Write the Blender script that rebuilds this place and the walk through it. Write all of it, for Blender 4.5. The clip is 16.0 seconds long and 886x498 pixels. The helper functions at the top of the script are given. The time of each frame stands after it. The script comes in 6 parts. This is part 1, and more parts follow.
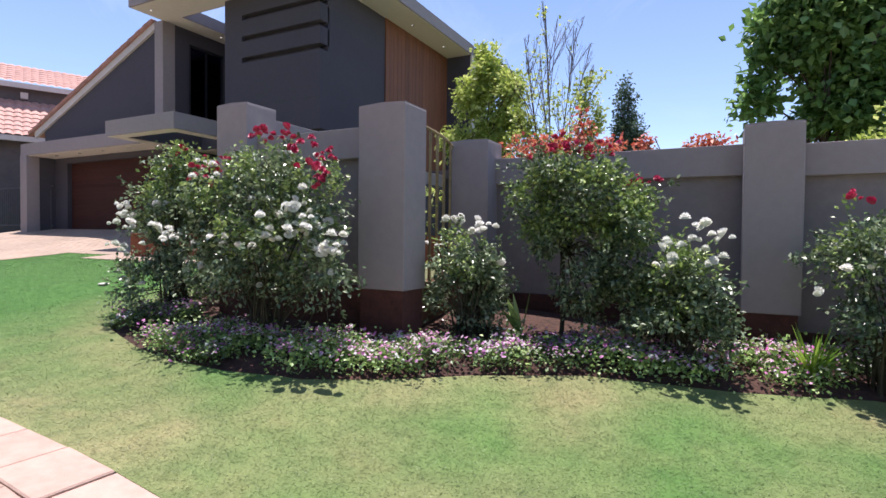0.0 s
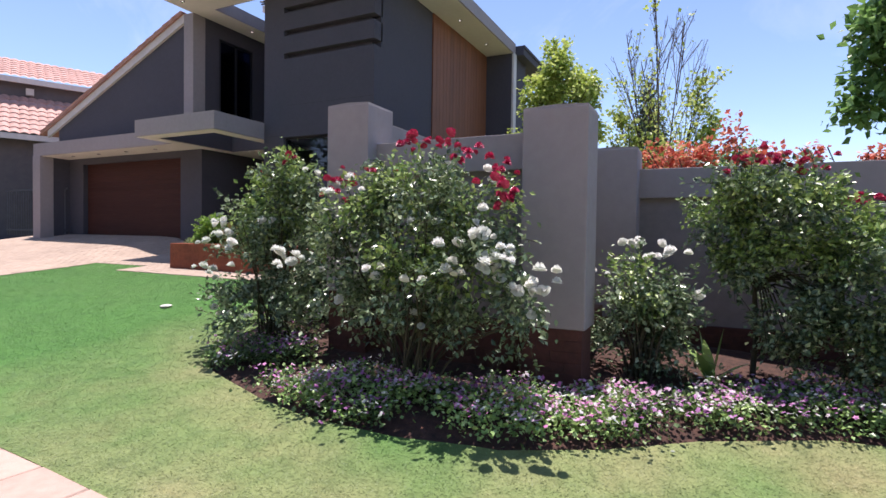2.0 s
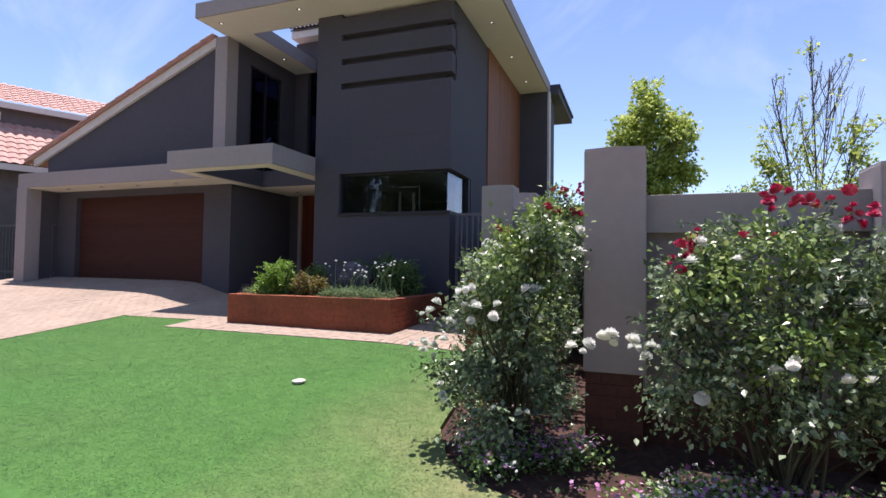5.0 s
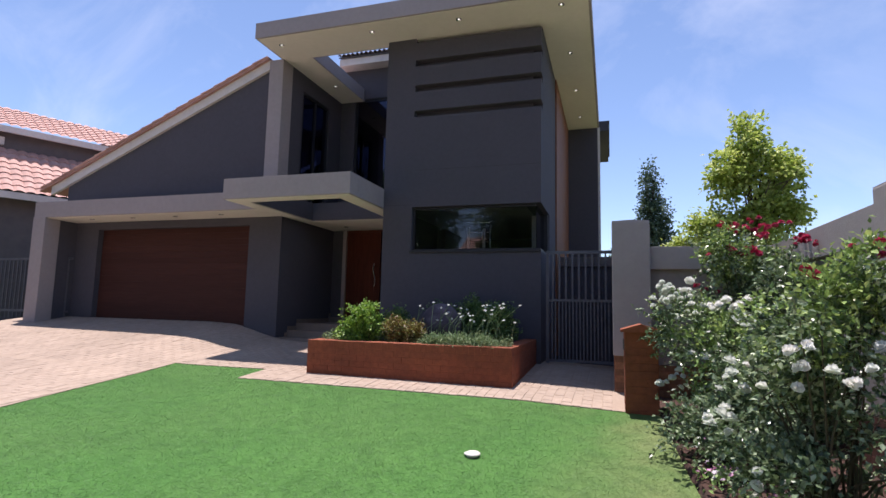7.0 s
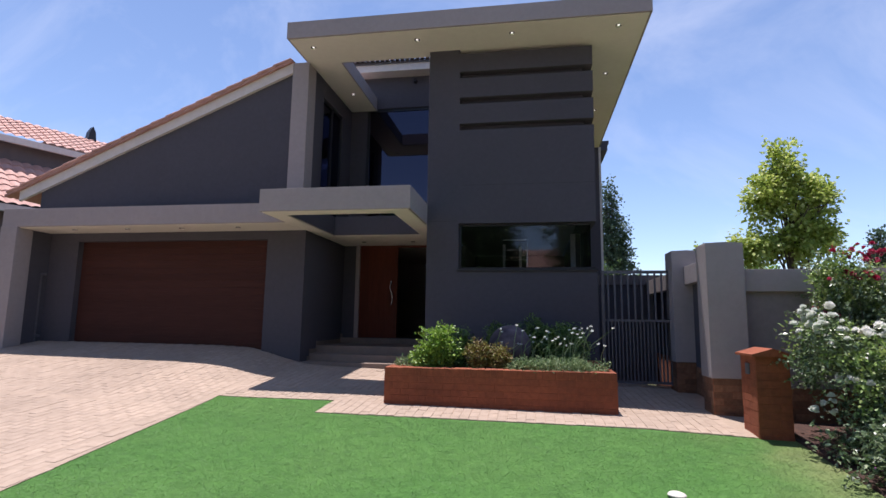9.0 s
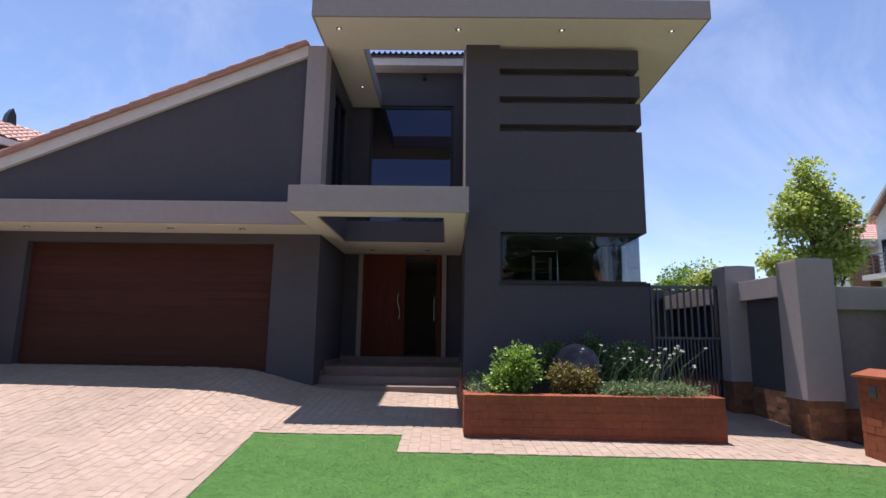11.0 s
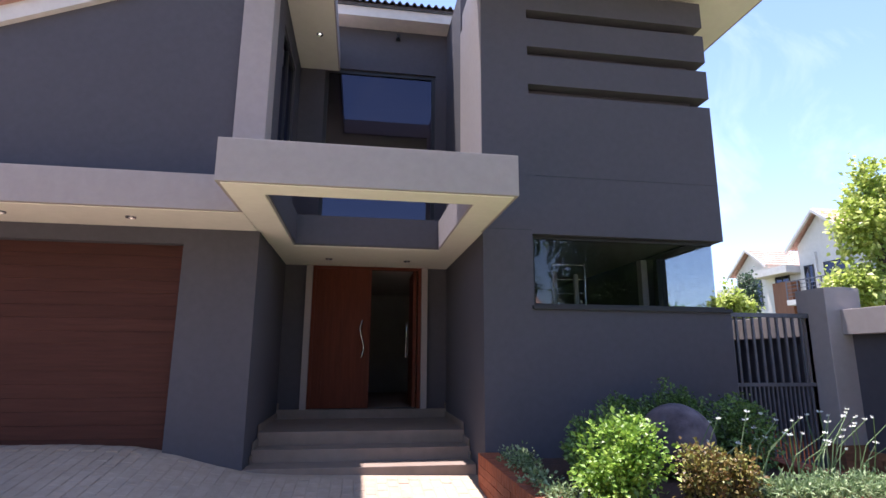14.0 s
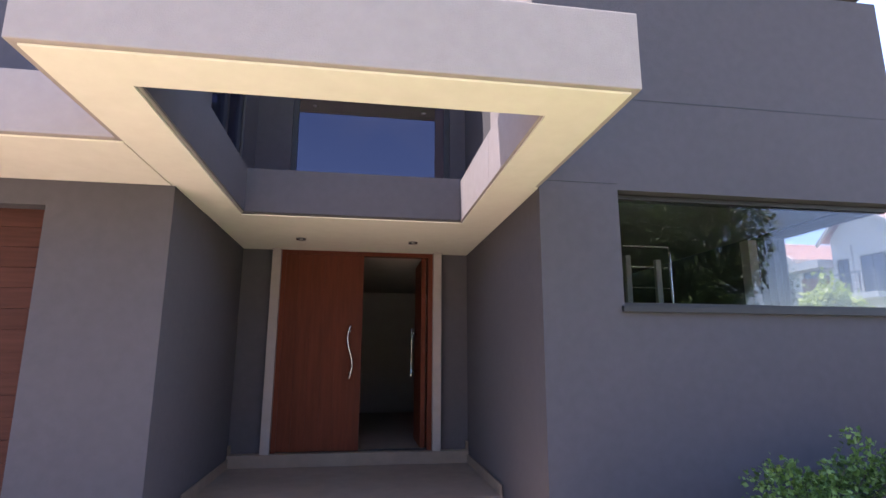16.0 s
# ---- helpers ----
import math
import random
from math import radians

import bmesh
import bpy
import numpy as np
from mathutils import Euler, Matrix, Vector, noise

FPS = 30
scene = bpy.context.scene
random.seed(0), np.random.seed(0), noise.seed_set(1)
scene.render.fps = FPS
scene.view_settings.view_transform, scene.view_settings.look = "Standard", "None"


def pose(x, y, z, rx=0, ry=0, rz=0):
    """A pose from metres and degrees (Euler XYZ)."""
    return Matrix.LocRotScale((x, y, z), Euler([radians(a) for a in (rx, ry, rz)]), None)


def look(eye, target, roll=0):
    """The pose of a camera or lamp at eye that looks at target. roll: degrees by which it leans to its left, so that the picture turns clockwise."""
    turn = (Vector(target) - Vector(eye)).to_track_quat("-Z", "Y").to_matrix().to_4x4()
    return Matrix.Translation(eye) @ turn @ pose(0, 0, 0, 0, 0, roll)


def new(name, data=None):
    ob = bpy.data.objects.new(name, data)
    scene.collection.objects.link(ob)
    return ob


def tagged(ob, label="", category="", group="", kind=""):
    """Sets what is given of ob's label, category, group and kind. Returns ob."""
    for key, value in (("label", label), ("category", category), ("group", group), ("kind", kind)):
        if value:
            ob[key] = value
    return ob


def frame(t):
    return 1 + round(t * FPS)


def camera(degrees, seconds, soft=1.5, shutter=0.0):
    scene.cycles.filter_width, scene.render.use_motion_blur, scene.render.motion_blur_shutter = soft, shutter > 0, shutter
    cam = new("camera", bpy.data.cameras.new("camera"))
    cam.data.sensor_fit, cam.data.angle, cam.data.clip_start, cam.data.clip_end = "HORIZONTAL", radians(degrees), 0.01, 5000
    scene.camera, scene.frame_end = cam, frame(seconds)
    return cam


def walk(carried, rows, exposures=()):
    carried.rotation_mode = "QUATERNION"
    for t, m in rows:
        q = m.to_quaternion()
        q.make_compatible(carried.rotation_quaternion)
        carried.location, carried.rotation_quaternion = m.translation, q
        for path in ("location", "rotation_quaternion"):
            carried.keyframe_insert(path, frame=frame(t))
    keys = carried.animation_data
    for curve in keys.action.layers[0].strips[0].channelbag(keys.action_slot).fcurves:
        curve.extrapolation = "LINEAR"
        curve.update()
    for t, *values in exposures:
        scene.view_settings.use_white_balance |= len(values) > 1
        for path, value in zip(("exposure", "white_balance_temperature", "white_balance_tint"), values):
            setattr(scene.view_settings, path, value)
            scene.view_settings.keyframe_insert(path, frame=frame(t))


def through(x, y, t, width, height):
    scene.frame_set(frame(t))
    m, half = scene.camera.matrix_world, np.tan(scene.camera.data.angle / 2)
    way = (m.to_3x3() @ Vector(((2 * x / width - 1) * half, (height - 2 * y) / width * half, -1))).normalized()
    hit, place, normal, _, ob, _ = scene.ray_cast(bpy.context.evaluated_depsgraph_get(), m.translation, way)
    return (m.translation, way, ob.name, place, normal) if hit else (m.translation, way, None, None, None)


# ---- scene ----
cam = camera(79.4, 16.0)
PATH = [
    (0, (3.615, -0.15, 1.692), (2.7, 1.628, 1.641), 0.6),
    (0.5, (3.219, -0.146, 1.738), (2.318, 1.639, 1.685), 0.6),
    (1, (2.807, -0.074, 1.783), (1.916, 1.715, 1.73), 0.8),
    (1.5, (2.336, -0.022, 1.84), (1.45, 1.771, 1.789), 0.8),
    (2, (1.932, -0.099, 1.886), (1.051, 1.696, 1.835), 0.8),
    (2.5, (1.438, -0.133, 1.946), (0.575, 1.67, 1.896), 0.9),
    (3, (1.005, -0.209, 1.988), (0.157, 1.602, 1.94), 0.9),
    (3.5, (0.564, -0.265, 2.006), (-0.252, 1.561, 1.971), 0.9),
    (4, (0.152, -0.326, 2.078), (-0.622, 1.518, 2.067), 0.9),
    (4.5, (-0.354, -0.341, 2.098), (-1.08, 1.523, 2.124), 0.7),
    (5, (-0.845, -0.337, 2.133), (-1.531, 1.54, 2.205), 0.8),
    (7.5, (-3.568, -0.101, 2.172), (-4.119, 1.807, 2.405), 1.1),
    (8, (-4.116, -0.172, 2.221), (-4.597, 1.755, 2.459), 0.9),
    (8.5, (-4.673, -0.216, 2.223), (-5.07, 1.727, 2.487), 1.0),
    (9, (-5.24, -0.259, 2.263), (-5.564, 1.696, 2.534), 0.8),
    (11.5, (-7.713, 0.817, 2.363), (-7.634, 2.789, 2.693), 0.7),
    (12, (-7.992, 1.235, 2.399), (-7.815, 3.197, 2.745), 0.5),
    (12.5, (-8.193, 1.708, 2.361), (-7.971, 3.658, 2.745), 0.4),
    (13, (-8.294, 2.239, 2.443), (-8.032, 4.181, 2.843), 0.5),
    (13.5, (-8.344, 2.787, 2.53), (-8.063, 4.725, 2.933), 0.3),
    (14, (-8.391, 3.34, 2.623), (-8.092, 5.277, 3.022), 0.3),
    (14.5, (-8.397, 3.956, 2.696), (-8.099, 5.894, 3.093), 0.3),
    (15, (-8.361, 4.557, 2.74), (-8.065, 6.494, 3.14), 0.2),
    (15.5, (-8.308, 5.1, 2.821), (-8.006, 7.038, 3.211), 0.1),
    (16, (-8.24, 5.632, 2.86), (-7.946, 7.572, 3.252), 0.2),
]
EXPOSURES = [(0.0, 0.7, 6400, 22), (3.5, 0.74, 6400, 22), (5.0, 0.66, 6400, 22), (9.0, 0.47, 6350, 20), (11.5, 0.56, 6400, 21), (12.5, 0.8, 6430, 22), (13.5, 1.28, 6380, 22), (14.0, 1.47, 6380, 22), (14.5, 1.78, 6430, 23), (15.0, 2.02, 6520, 23), (16.0, 2.5, 6720, 24)]
walk(cam, [(t, look(eye, target, roll)) for t, eye, target, roll in PATH], EXPOSURES)

# world and sun: midday, high sun from behind the house
SUN_DIR = Vector((-0.09, 0.16, 1.0)).normalized()
SUN_EL = math.asin(SUN_DIR.z)
SUN_AZ = math.atan2(SUN_DIR.x, SUN_DIR.y)
world = bpy.data.worlds.new("World")
scene.world = world
world.use_nodes = True
wn = world.node_tree
sky = wn.nodes.new("ShaderNodeTexSky")
sky.sky_type = "NISHITA"
sky.sun_disc = False
sky.sun_elevation = SUN_EL
sky.sun_rotation = SUN_AZ
sky.altitude = 1500
sky.air_density = 1.0
sky.dust_density = 0.4
sky.ozone_density = 1.2
where = wn.nodes.new("ShaderNodeTexCoord")
wisp = wn.nodes.new("ShaderNodeMapping")
wisp.inputs["Scale"].default_value = (1.2, 3.0, 2.2)
wisp.inputs["Rotation"].default_value = (0.3, 0.6, 0.5)
cirrus = wn.nodes.new("ShaderNodeTexNoise")
cirrus.inputs["Scale"].default_value = 1.7
cirrus.inputs["Detail"].default_value = 7
cirrus.inputs["Roughness"].default_value = 0.62
cirrus.inputs["Distortion"].default_value = 0.6
veil = wn.nodes.new("ShaderNodeMapRange")
veil.inputs[1].default_value, veil.inputs[2].default_value, veil.inputs[3].default_value, veil.inputs[4].default_value = 0.5, 0.85, 0.0, 0.34
cloud = wn.nodes.new("ShaderNodeMix")
cloud.data_type = "RGBA"
cloud.inputs[7].default_value = (5.6, 5.9, 6.4, 1)
wn.links.new(where.outputs["Generated"], wisp.inputs[0])
wn.links.new(wisp.outputs[0], cirrus.inputs["Vector"])
wn.links.new(cirrus.outputs["Fac"], veil.inputs[0])
wn.links.new(veil.outputs[0], cloud.inputs[0])
wn.links.new(sky.outputs[0], cloud.inputs[6])
wn.links.new(cloud.outputs[2], wn.nodes["Background"].inputs[0])
wn.nodes["Background"].inputs[1].default_value = 0.14
sun = new("sun", bpy.data.lights.new("sun", "SUN"))
sun.data.energy = 5.0
sun.data.angle = radians(0.53)
sun.data.color = (1.0, 0.955, 0.89)
sun.matrix_world = look(SUN_DIR * 60, (0, 0, 0))


# ---- materials ----
def nodes_of(name):
    m = bpy.data.materials.new(name)
    m.use_nodes = True
    nt = m.node_tree
    return m, nt, nt.nodes["Principled BSDF"]


def noise_at(nt, where, scale, detail=5, rough=0.6):
    n = nt.nodes.new("ShaderNodeTexNoise")
    n.inputs["Scale"].default_value = scale
    n.inputs["Detail"].default_value = detail
    n.inputs["Roughness"].default_value = rough
    nt.links.new(where, n.inputs["Vector"])
    return n.outputs["Fac"]


def ramp(nt, fac, stops):
    r = nt.nodes.new("ShaderNodeValToRGB")
    while len(r.color_ramp.elements) < len(stops):
        r.color_ramp.elements.new(0.5)
    for e, (p, c) in zip(r.color_ramp.elements, stops):
        e.position, e.color = p, (*c, 1)
    nt.links.new(fac, r.inputs[0])
    return r.outputs[0]


def mixed(nt, mode, fac, a, b):
    n = nt.nodes.new("ShaderNodeMix")
    n.data_type, n.blend_type = "RGBA", mode
    for socket, value in ((n.inputs[0], fac), (n.inputs[6], a), (n.inputs[7], b)):
        if isinstance(value, (int, float)):
            socket.default_value = value
        elif isinstance(value, tuple):
            socket.default_value = (*value, 1)
        else:
            nt.links.new(value, socket)
    return n.outputs[2]


def surface(name, c1, c2, scale=6.0, big=0.6, big_amount=0.25, rough=0.85, bump=0.2, bump_scale=150.0, metallic=0.0,
            vary=0.0, island=0.0, spec=0.5, stretch=None):
    """Two colours over noise at two scales, fine relief, and variation from piece to piece."""
    m, nt, p = nodes_of(name)
    geo = nt.nodes.new("ShaderNodeNewGeometry")
    where = geo.outputs["Position"]
    if stretch:
        mp = nt.nodes.new("ShaderNodeMapping")
        mp.inputs["Scale"].default_value = stretch
        nt.links.new(where, mp.inputs[0])
        where = mp.outputs[0]
    col = ramp(nt, noise_at(nt, where, scale), [(0.3, c1), (0.7, c2)])
    large = ramp(nt, noise_at(nt, where, big, 3), [(0.3, (1 - big_amount,) * 3), (0.7, (1.0,) * 3)])
    col = mixed(nt, "MULTIPLY", 1.0, col, large)
    if vary:
        info = nt.nodes.new("ShaderNodeObjectInfo")
        col = mixed(nt, "MULTIPLY", 1.0, col, ramp(nt, info.outputs["Random"], [(0, (1 - vary,) * 3), (1, (1.0,) * 3)]))
    if island:
        col = mixed(nt, "MULTIPLY", 1.0, col, ramp(nt, geo.outputs["Random Per Island"], [(0, (1 - island,) * 3), (1, (1.0,) * 3)]))
    nt.links.new(col, p.inputs["Base Color"])
    p.inputs["Roughness"].default_value = rough
    p.inputs["Metallic"].default_value = metallic
    p.inputs["Specular IOR Level"].default_value = spec
    if bump:
        b = nt.nodes.new("ShaderNodeBump")
        b.inputs["Strength"].default_value = bump
        b.inputs["Distance"].default_value = 0.01
        nt.links.new(noise_at(nt, where, bump_scale, 4), b.inputs["Height"])
        nt.links.new(b.outputs[0], p.inputs["Normal"])
    return m


def leaf_material(name, dark, mid, light, rough=0.5, through=0.25):
    """Leaves: one tone for each leaf, with some light passing through."""
    m, nt, p = nodes_of(name)
    geo = nt.nodes.new("ShaderNodeNewGeometry")
    col = ramp(nt, geo.outputs["Random Per Island"], [(0.0, dark), (0.55, mid), (1.0, light)])
    patch = ramp(nt, noise_at(nt, geo.outputs["Position"], 2.3, 2), [(0.35, (0.75, 0.8, 0.75)), (0.65, (1, 1, 1))])
    col = mixed(nt, "MULTIPLY", 1.0, col, patch)
    nt.links.new(col, p.inputs["Base Color"])
    p.inputs["Roughness"].default_value = rough
    t = nt.nodes.new("ShaderNodeBsdfTranslucent")
    nt.links.new(col, t.inputs[0])
    mx = nt.nodes.new("ShaderNodeMixShader")
    mx.inputs[0].default_value = through
    nt.links.new(p.outputs[0], mx.inputs[1])
    nt.links.new(t.outputs[0], mx.inputs[2])
    nt.links.new(mx.outputs[0], nt.nodes["Material Output"].inputs[0])
    return m


def pane_material(name, tint, least, sheen=(0.8, 0.8, 0.8)):
    m, nt, p = nodes_of(name)
    clear = nt.nodes.new("ShaderNodeBsdfTransparent")
    clear.inputs[0].default_value = (*tint, 1)
    shine = nt.nodes.new("ShaderNodeBsdfGlossy")
    shine.inputs["Roughness"].default_value = 0.01
    shine.inputs["Color"].default_value = (*sheen, 1)
    lw = nt.nodes.new("ShaderNodeLayerWeight")
    lw.inputs[0].default_value = 0.5
    power = nt.nodes.new("ShaderNodeMath")
    power.operation = "POWER"
    power.inputs[1].default_value = 4.0
    add = nt.nodes.new("ShaderNodeMath")
    add.use_clamp = True
    add.inputs[1].default_value = least
    mx = nt.nodes.new("ShaderNodeMixShader")
    nt.links.new(lw.outputs["Facing"], power.inputs[0])
    nt.links.new(power.outputs[0], add.inputs[0])
    nt.links.new(add.outputs[0], mx.inputs[0])
    nt.links.new(clear.outputs[0], mx.inputs[1])
    nt.links.new(shine.outputs[0], mx.inputs[2])
    nt.links.new(mx.outputs[0], nt.nodes["Material Output"].inputs[0])
    return m


M = {}
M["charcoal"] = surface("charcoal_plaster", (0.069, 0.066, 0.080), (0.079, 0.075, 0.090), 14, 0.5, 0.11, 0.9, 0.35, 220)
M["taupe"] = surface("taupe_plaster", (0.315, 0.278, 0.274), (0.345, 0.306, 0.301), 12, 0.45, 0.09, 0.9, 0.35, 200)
M["panel"] = surface("grey_wall_panel_plaster", (0.235, 0.205, 0.20), (0.275, 0.24, 0.235), 12, 0.45, 0.18, 0.9, 0.35, 200)
M["soffit"] = surface("cream_soffit_paint", (0.70, 0.672, 0.595), (0.745, 0.717, 0.64), 9, 0.5, 0.06, 0.85, 0.08, 160)
M["white"] = surface("off_white_paint", (0.60, 0.56, 0.53), (0.68, 0.64, 0.60), 9, 0.7, 0.12, 0.7, 0.1, 150)
M["neighbour"] = surface("pale_plaster", (0.62, 0.58, 0.54), (0.70, 0.66, 0.62), 4, 0.3, 0.12, 0.9, 0.1, 60)
M["neighbour_dark"] = surface("dark_neighbour_plaster", (0.11, 0.10, 0.11), (0.14, 0.125, 0.13), 4, 0.3, 0.12, 0.9, 0.1, 60)
M["tile"] = surface("terracotta_roof_tile", (0.54, 0.275, 0.215), (0.67, 0.40, 0.325), 5, 0.8, 0.22, 0.85, 0.3, 90, vary=0.18, island=0.22)
M["slate_tile"] = surface("dark_grey_roof_tile", (0.07, 0.06, 0.06), (0.12, 0.10, 0.10), 8, 0.8, 0.2, 0.8, 0.3, 90, vary=0.2)
M["pale_tile"] = surface("weathered_pink_roof_tile", (0.52, 0.30, 0.245), (0.67, 0.43, 0.36), 5, 0.8, 0.15, 0.85, 0.3, 90, island=0.2)
M["brick"] = surface("orange_face_brick", (0.25, 0.062, 0.024), (0.36, 0.098, 0.04), 16, 1.6, 0.3, 0.85, 0.5, 120, vary=0.12)
M["plinth_brick"] = surface("brown_plinth_brick", (0.25, 0.11, 0.055), (0.38, 0.19, 0.10), 22, 2.0, 0.3, 0.88, 0.5, 120, vary=0.45)
M["maroon_brick"] = surface("dark_maroon_plinth_brick", (0.085, 0.03, 0.022), (0.125, 0.045, 0.032), 22, 2.0, 0.25, 0.85, 0.4, 120, vary=0.2)
M["rust_bar"] = surface("pale_rusty_steel", (0.30, 0.22, 0.10), (0.42, 0.33, 0.17), 14, 2.0, 0.3, 0.75, 0.2, 160)
M["mortar"] = surface("brown_mortar", (0.26, 0.075, 0.032), (0.34, 0.105, 0.045), 30, 2, 0.2, 0.95, 0.5, 200)
M["paver"] = surface("pink_grey_paver", (0.405, 0.307, 0.23), (0.495, 0.383, 0.295), 10, 0.8, 0.22, 0.92, 0.4, 180, vary=0.08, island=0.08)
M["joint"] = surface("sandy_joint", (0.36, 0.275, 0.207), (0.43, 0.332, 0.25), 25, 1.0, 0.2, 0.95, 0.4, 200)
M["kerb"] = surface("salmon_concrete_kerb", (0.46, 0.32, 0.25), (0.54, 0.39, 0.31), 12, 0.9, 0.2, 0.92, 0.4, 160, vary=0.15)
M["step"] = surface("brown_grey_step_tile", (0.20, 0.148, 0.118), (0.245, 0.183, 0.147), 6, 1.0, 0.15, 0.7, 0.1, 160)
M["soil"] = surface("dark_bark_mulch_soil", (0.032, 0.017, 0.012), (0.10, 0.045, 0.03), 18, 2.0, 0.3, 0.95, 0.9, 45)
M["lawn_base"] = surface("mown_lawn_turf", (0.215, 0.265, 0.11), (0.27, 0.325, 0.14), 60, 0.9, 0.12, 0.95, 0.6, 160)
M["earth"] = surface("dry_grass_ground", (0.10, 0.12, 0.05), (0.16, 0.16, 0.07), 3, 0.2, 0.3, 0.95, 0.5, 30)
M["wood"] = surface("red_brown_hardwood", (0.098, 0.024, 0.013), (0.135, 0.034, 0.018), 3.0, 0.5, 0.2, 0.6, 0.15, 30, vary=0.08, spec=0.15, stretch=(12, 12, 0.9))
M["garage_wood"] = surface("dark_brown_garage_timber", (0.060, 0.023, 0.018), (0.086, 0.033, 0.025), 3.0, 0.5, 0.2, 0.6, 0.15, 30, vary=0.1, spec=0.12, stretch=(0.9, 10, 14))
M["clad"] = surface("rust_brown_cladding", (0.20, 0.072, 0.03), (0.28, 0.105, 0.045), 2.5, 0.5, 0.25, 0.65, 0.2, 40, vary=0.12, stretch=(8, 8, 0.6))
M["dark_metal"] = surface("charcoal_metal_frame", (0.020, 0.020, 0.023), (0.03, 0.03, 0.034), 12, 1, 0.1, 0.45, 0.05, 200, metallic=0.3)
M["gate_metal"] = surface("grey_painted_steel", (0.10, 0.10, 0.115), (0.14, 0.14, 0.16), 12, 1, 0.1, 0.5, 0.05, 200, metallic=0.2)
M["chrome"] = surface("brushed_steel", (0.60, 0.60, 0.60), (0.70, 0.70, 0.70), 30, 2, 0.05, 0.25, 0.0, 200, metallic=1.0)
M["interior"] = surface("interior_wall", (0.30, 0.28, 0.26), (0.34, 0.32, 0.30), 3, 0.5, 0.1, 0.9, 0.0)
# darkened copy of the interior paint: the rooms' shade is in the colour
M["interior_shaded"] = surface("shaded_interior", (0.10, 0.095, 0.09), (0.12, 0.115, 0.11), 3, 0.5, 0.1, 0.8, 0.0)
M["concrete"] = surface("weathered_concrete_ball", (0.07, 0.05, 0.06), (0.21, 0.165, 0.18), 6, 1.6, 0.5, 0.9, 0.4, 90)
M["stone"] = surface("pale_stone", (0.55, 0.50, 0.45), (0.70, 0.66, 0.60), 14, 3, 0.2, 0.9, 0.3, 120)
M["bark"] = surface("grey_brown_bark", (0.09, 0.065, 0.05), (0.17, 0.13, 0.10), 20, 3, 0.3, 0.95, 0.8, 60)
M["cane"] = surface("green_brown_cane", (0.04, 0.04, 0.02), (0.08, 0.068, 0.035), 20, 3, 0.3, 0.8, 0.3, 80)
M["glass"] = pane_material("window_glass", (0.72, 0.74, 0.76), 0.05, (0.75, 0.75, 0.78))
M["dark_glass"] = pane_material("tinted_window_glass", (0.10, 0.10, 0.14), 0.08, (0.55, 0.56, 0.80))
M["rose_leaf"] = leaf_material("rose_leaf", (0.045, 0.078, 0.035), (0.165, 0.235, 0.115), (0.42, 0.49, 0.31), 0.3, 0.2)
M["rose_leaf_fresh"] = leaf_material("fresh_rose_leaf", (0.10, 0.17, 0.045), (0.25, 0.37, 0.10), (0.46, 0.55, 0.18), 0.34)
M["bed_leaf"] = leaf_material("border_leaf", (0.14, 0.25, 0.065), (0.31, 0.48, 0.14), (0.50, 0.65, 0.27), 0.4)
M["yellow_leaf"] = leaf_material("yellow_green_leaf", (0.28, 0.38, 0.07), (0.52, 0.61, 0.14), (0.76, 0.79, 0.30), 0.45, 0.45)
M["deep_leaf"] = leaf_material("deep_green_leaf", (0.04, 0.075, 0.025), (0.10, 0.17, 0.05), (0.22, 0.32, 0.11), 0.45, 0.25)
M["broad_leaf"] = leaf_material("broad_green_leaf", (0.09, 0.18, 0.05), (0.21, 0.37, 0.10), (0.38, 0.55, 0.20), 0.42, 0.42)
M["cypress_leaf"] = leaf_material("blue_green_leaf", (0.045, 0.08, 0.05), (0.10, 0.155, 0.09), (0.18, 0.24, 0.14), 0.6)
M["red_leaf"] = leaf_material("orange_red_leaf", (0.50, 0.07, 0.05), (0.68, 0.17, 0.10), (0.78, 0.38, 0.22), 0.45, 0.35)
M["lime_leaf"] = leaf_material("bright_green_leaf", (0.09, 0.18, 0.025), (0.22, 0.38, 0.05), (0.40, 0.55, 0.10), 0.45, 0.3)
M["copper_leaf"] = leaf_material("copper_green_leaf", (0.15, 0.07, 0.025), (0.24, 0.19, 0.05), (0.36, 0.38, 0.10), 0.5)
M["planter_leaf"] = leaf_material("mid_green_leaf", (0.05, 0.10, 0.025), (0.13, 0.23, 0.05), (0.27, 0.40, 0.11), 0.45, 0.25)
M["silver_leaf"] = leaf_material("silver_green_leaf", (0.11, 0.18, 0.07), (0.22, 0.31, 0.14), (0.40, 0.48, 0.27), 0.6)


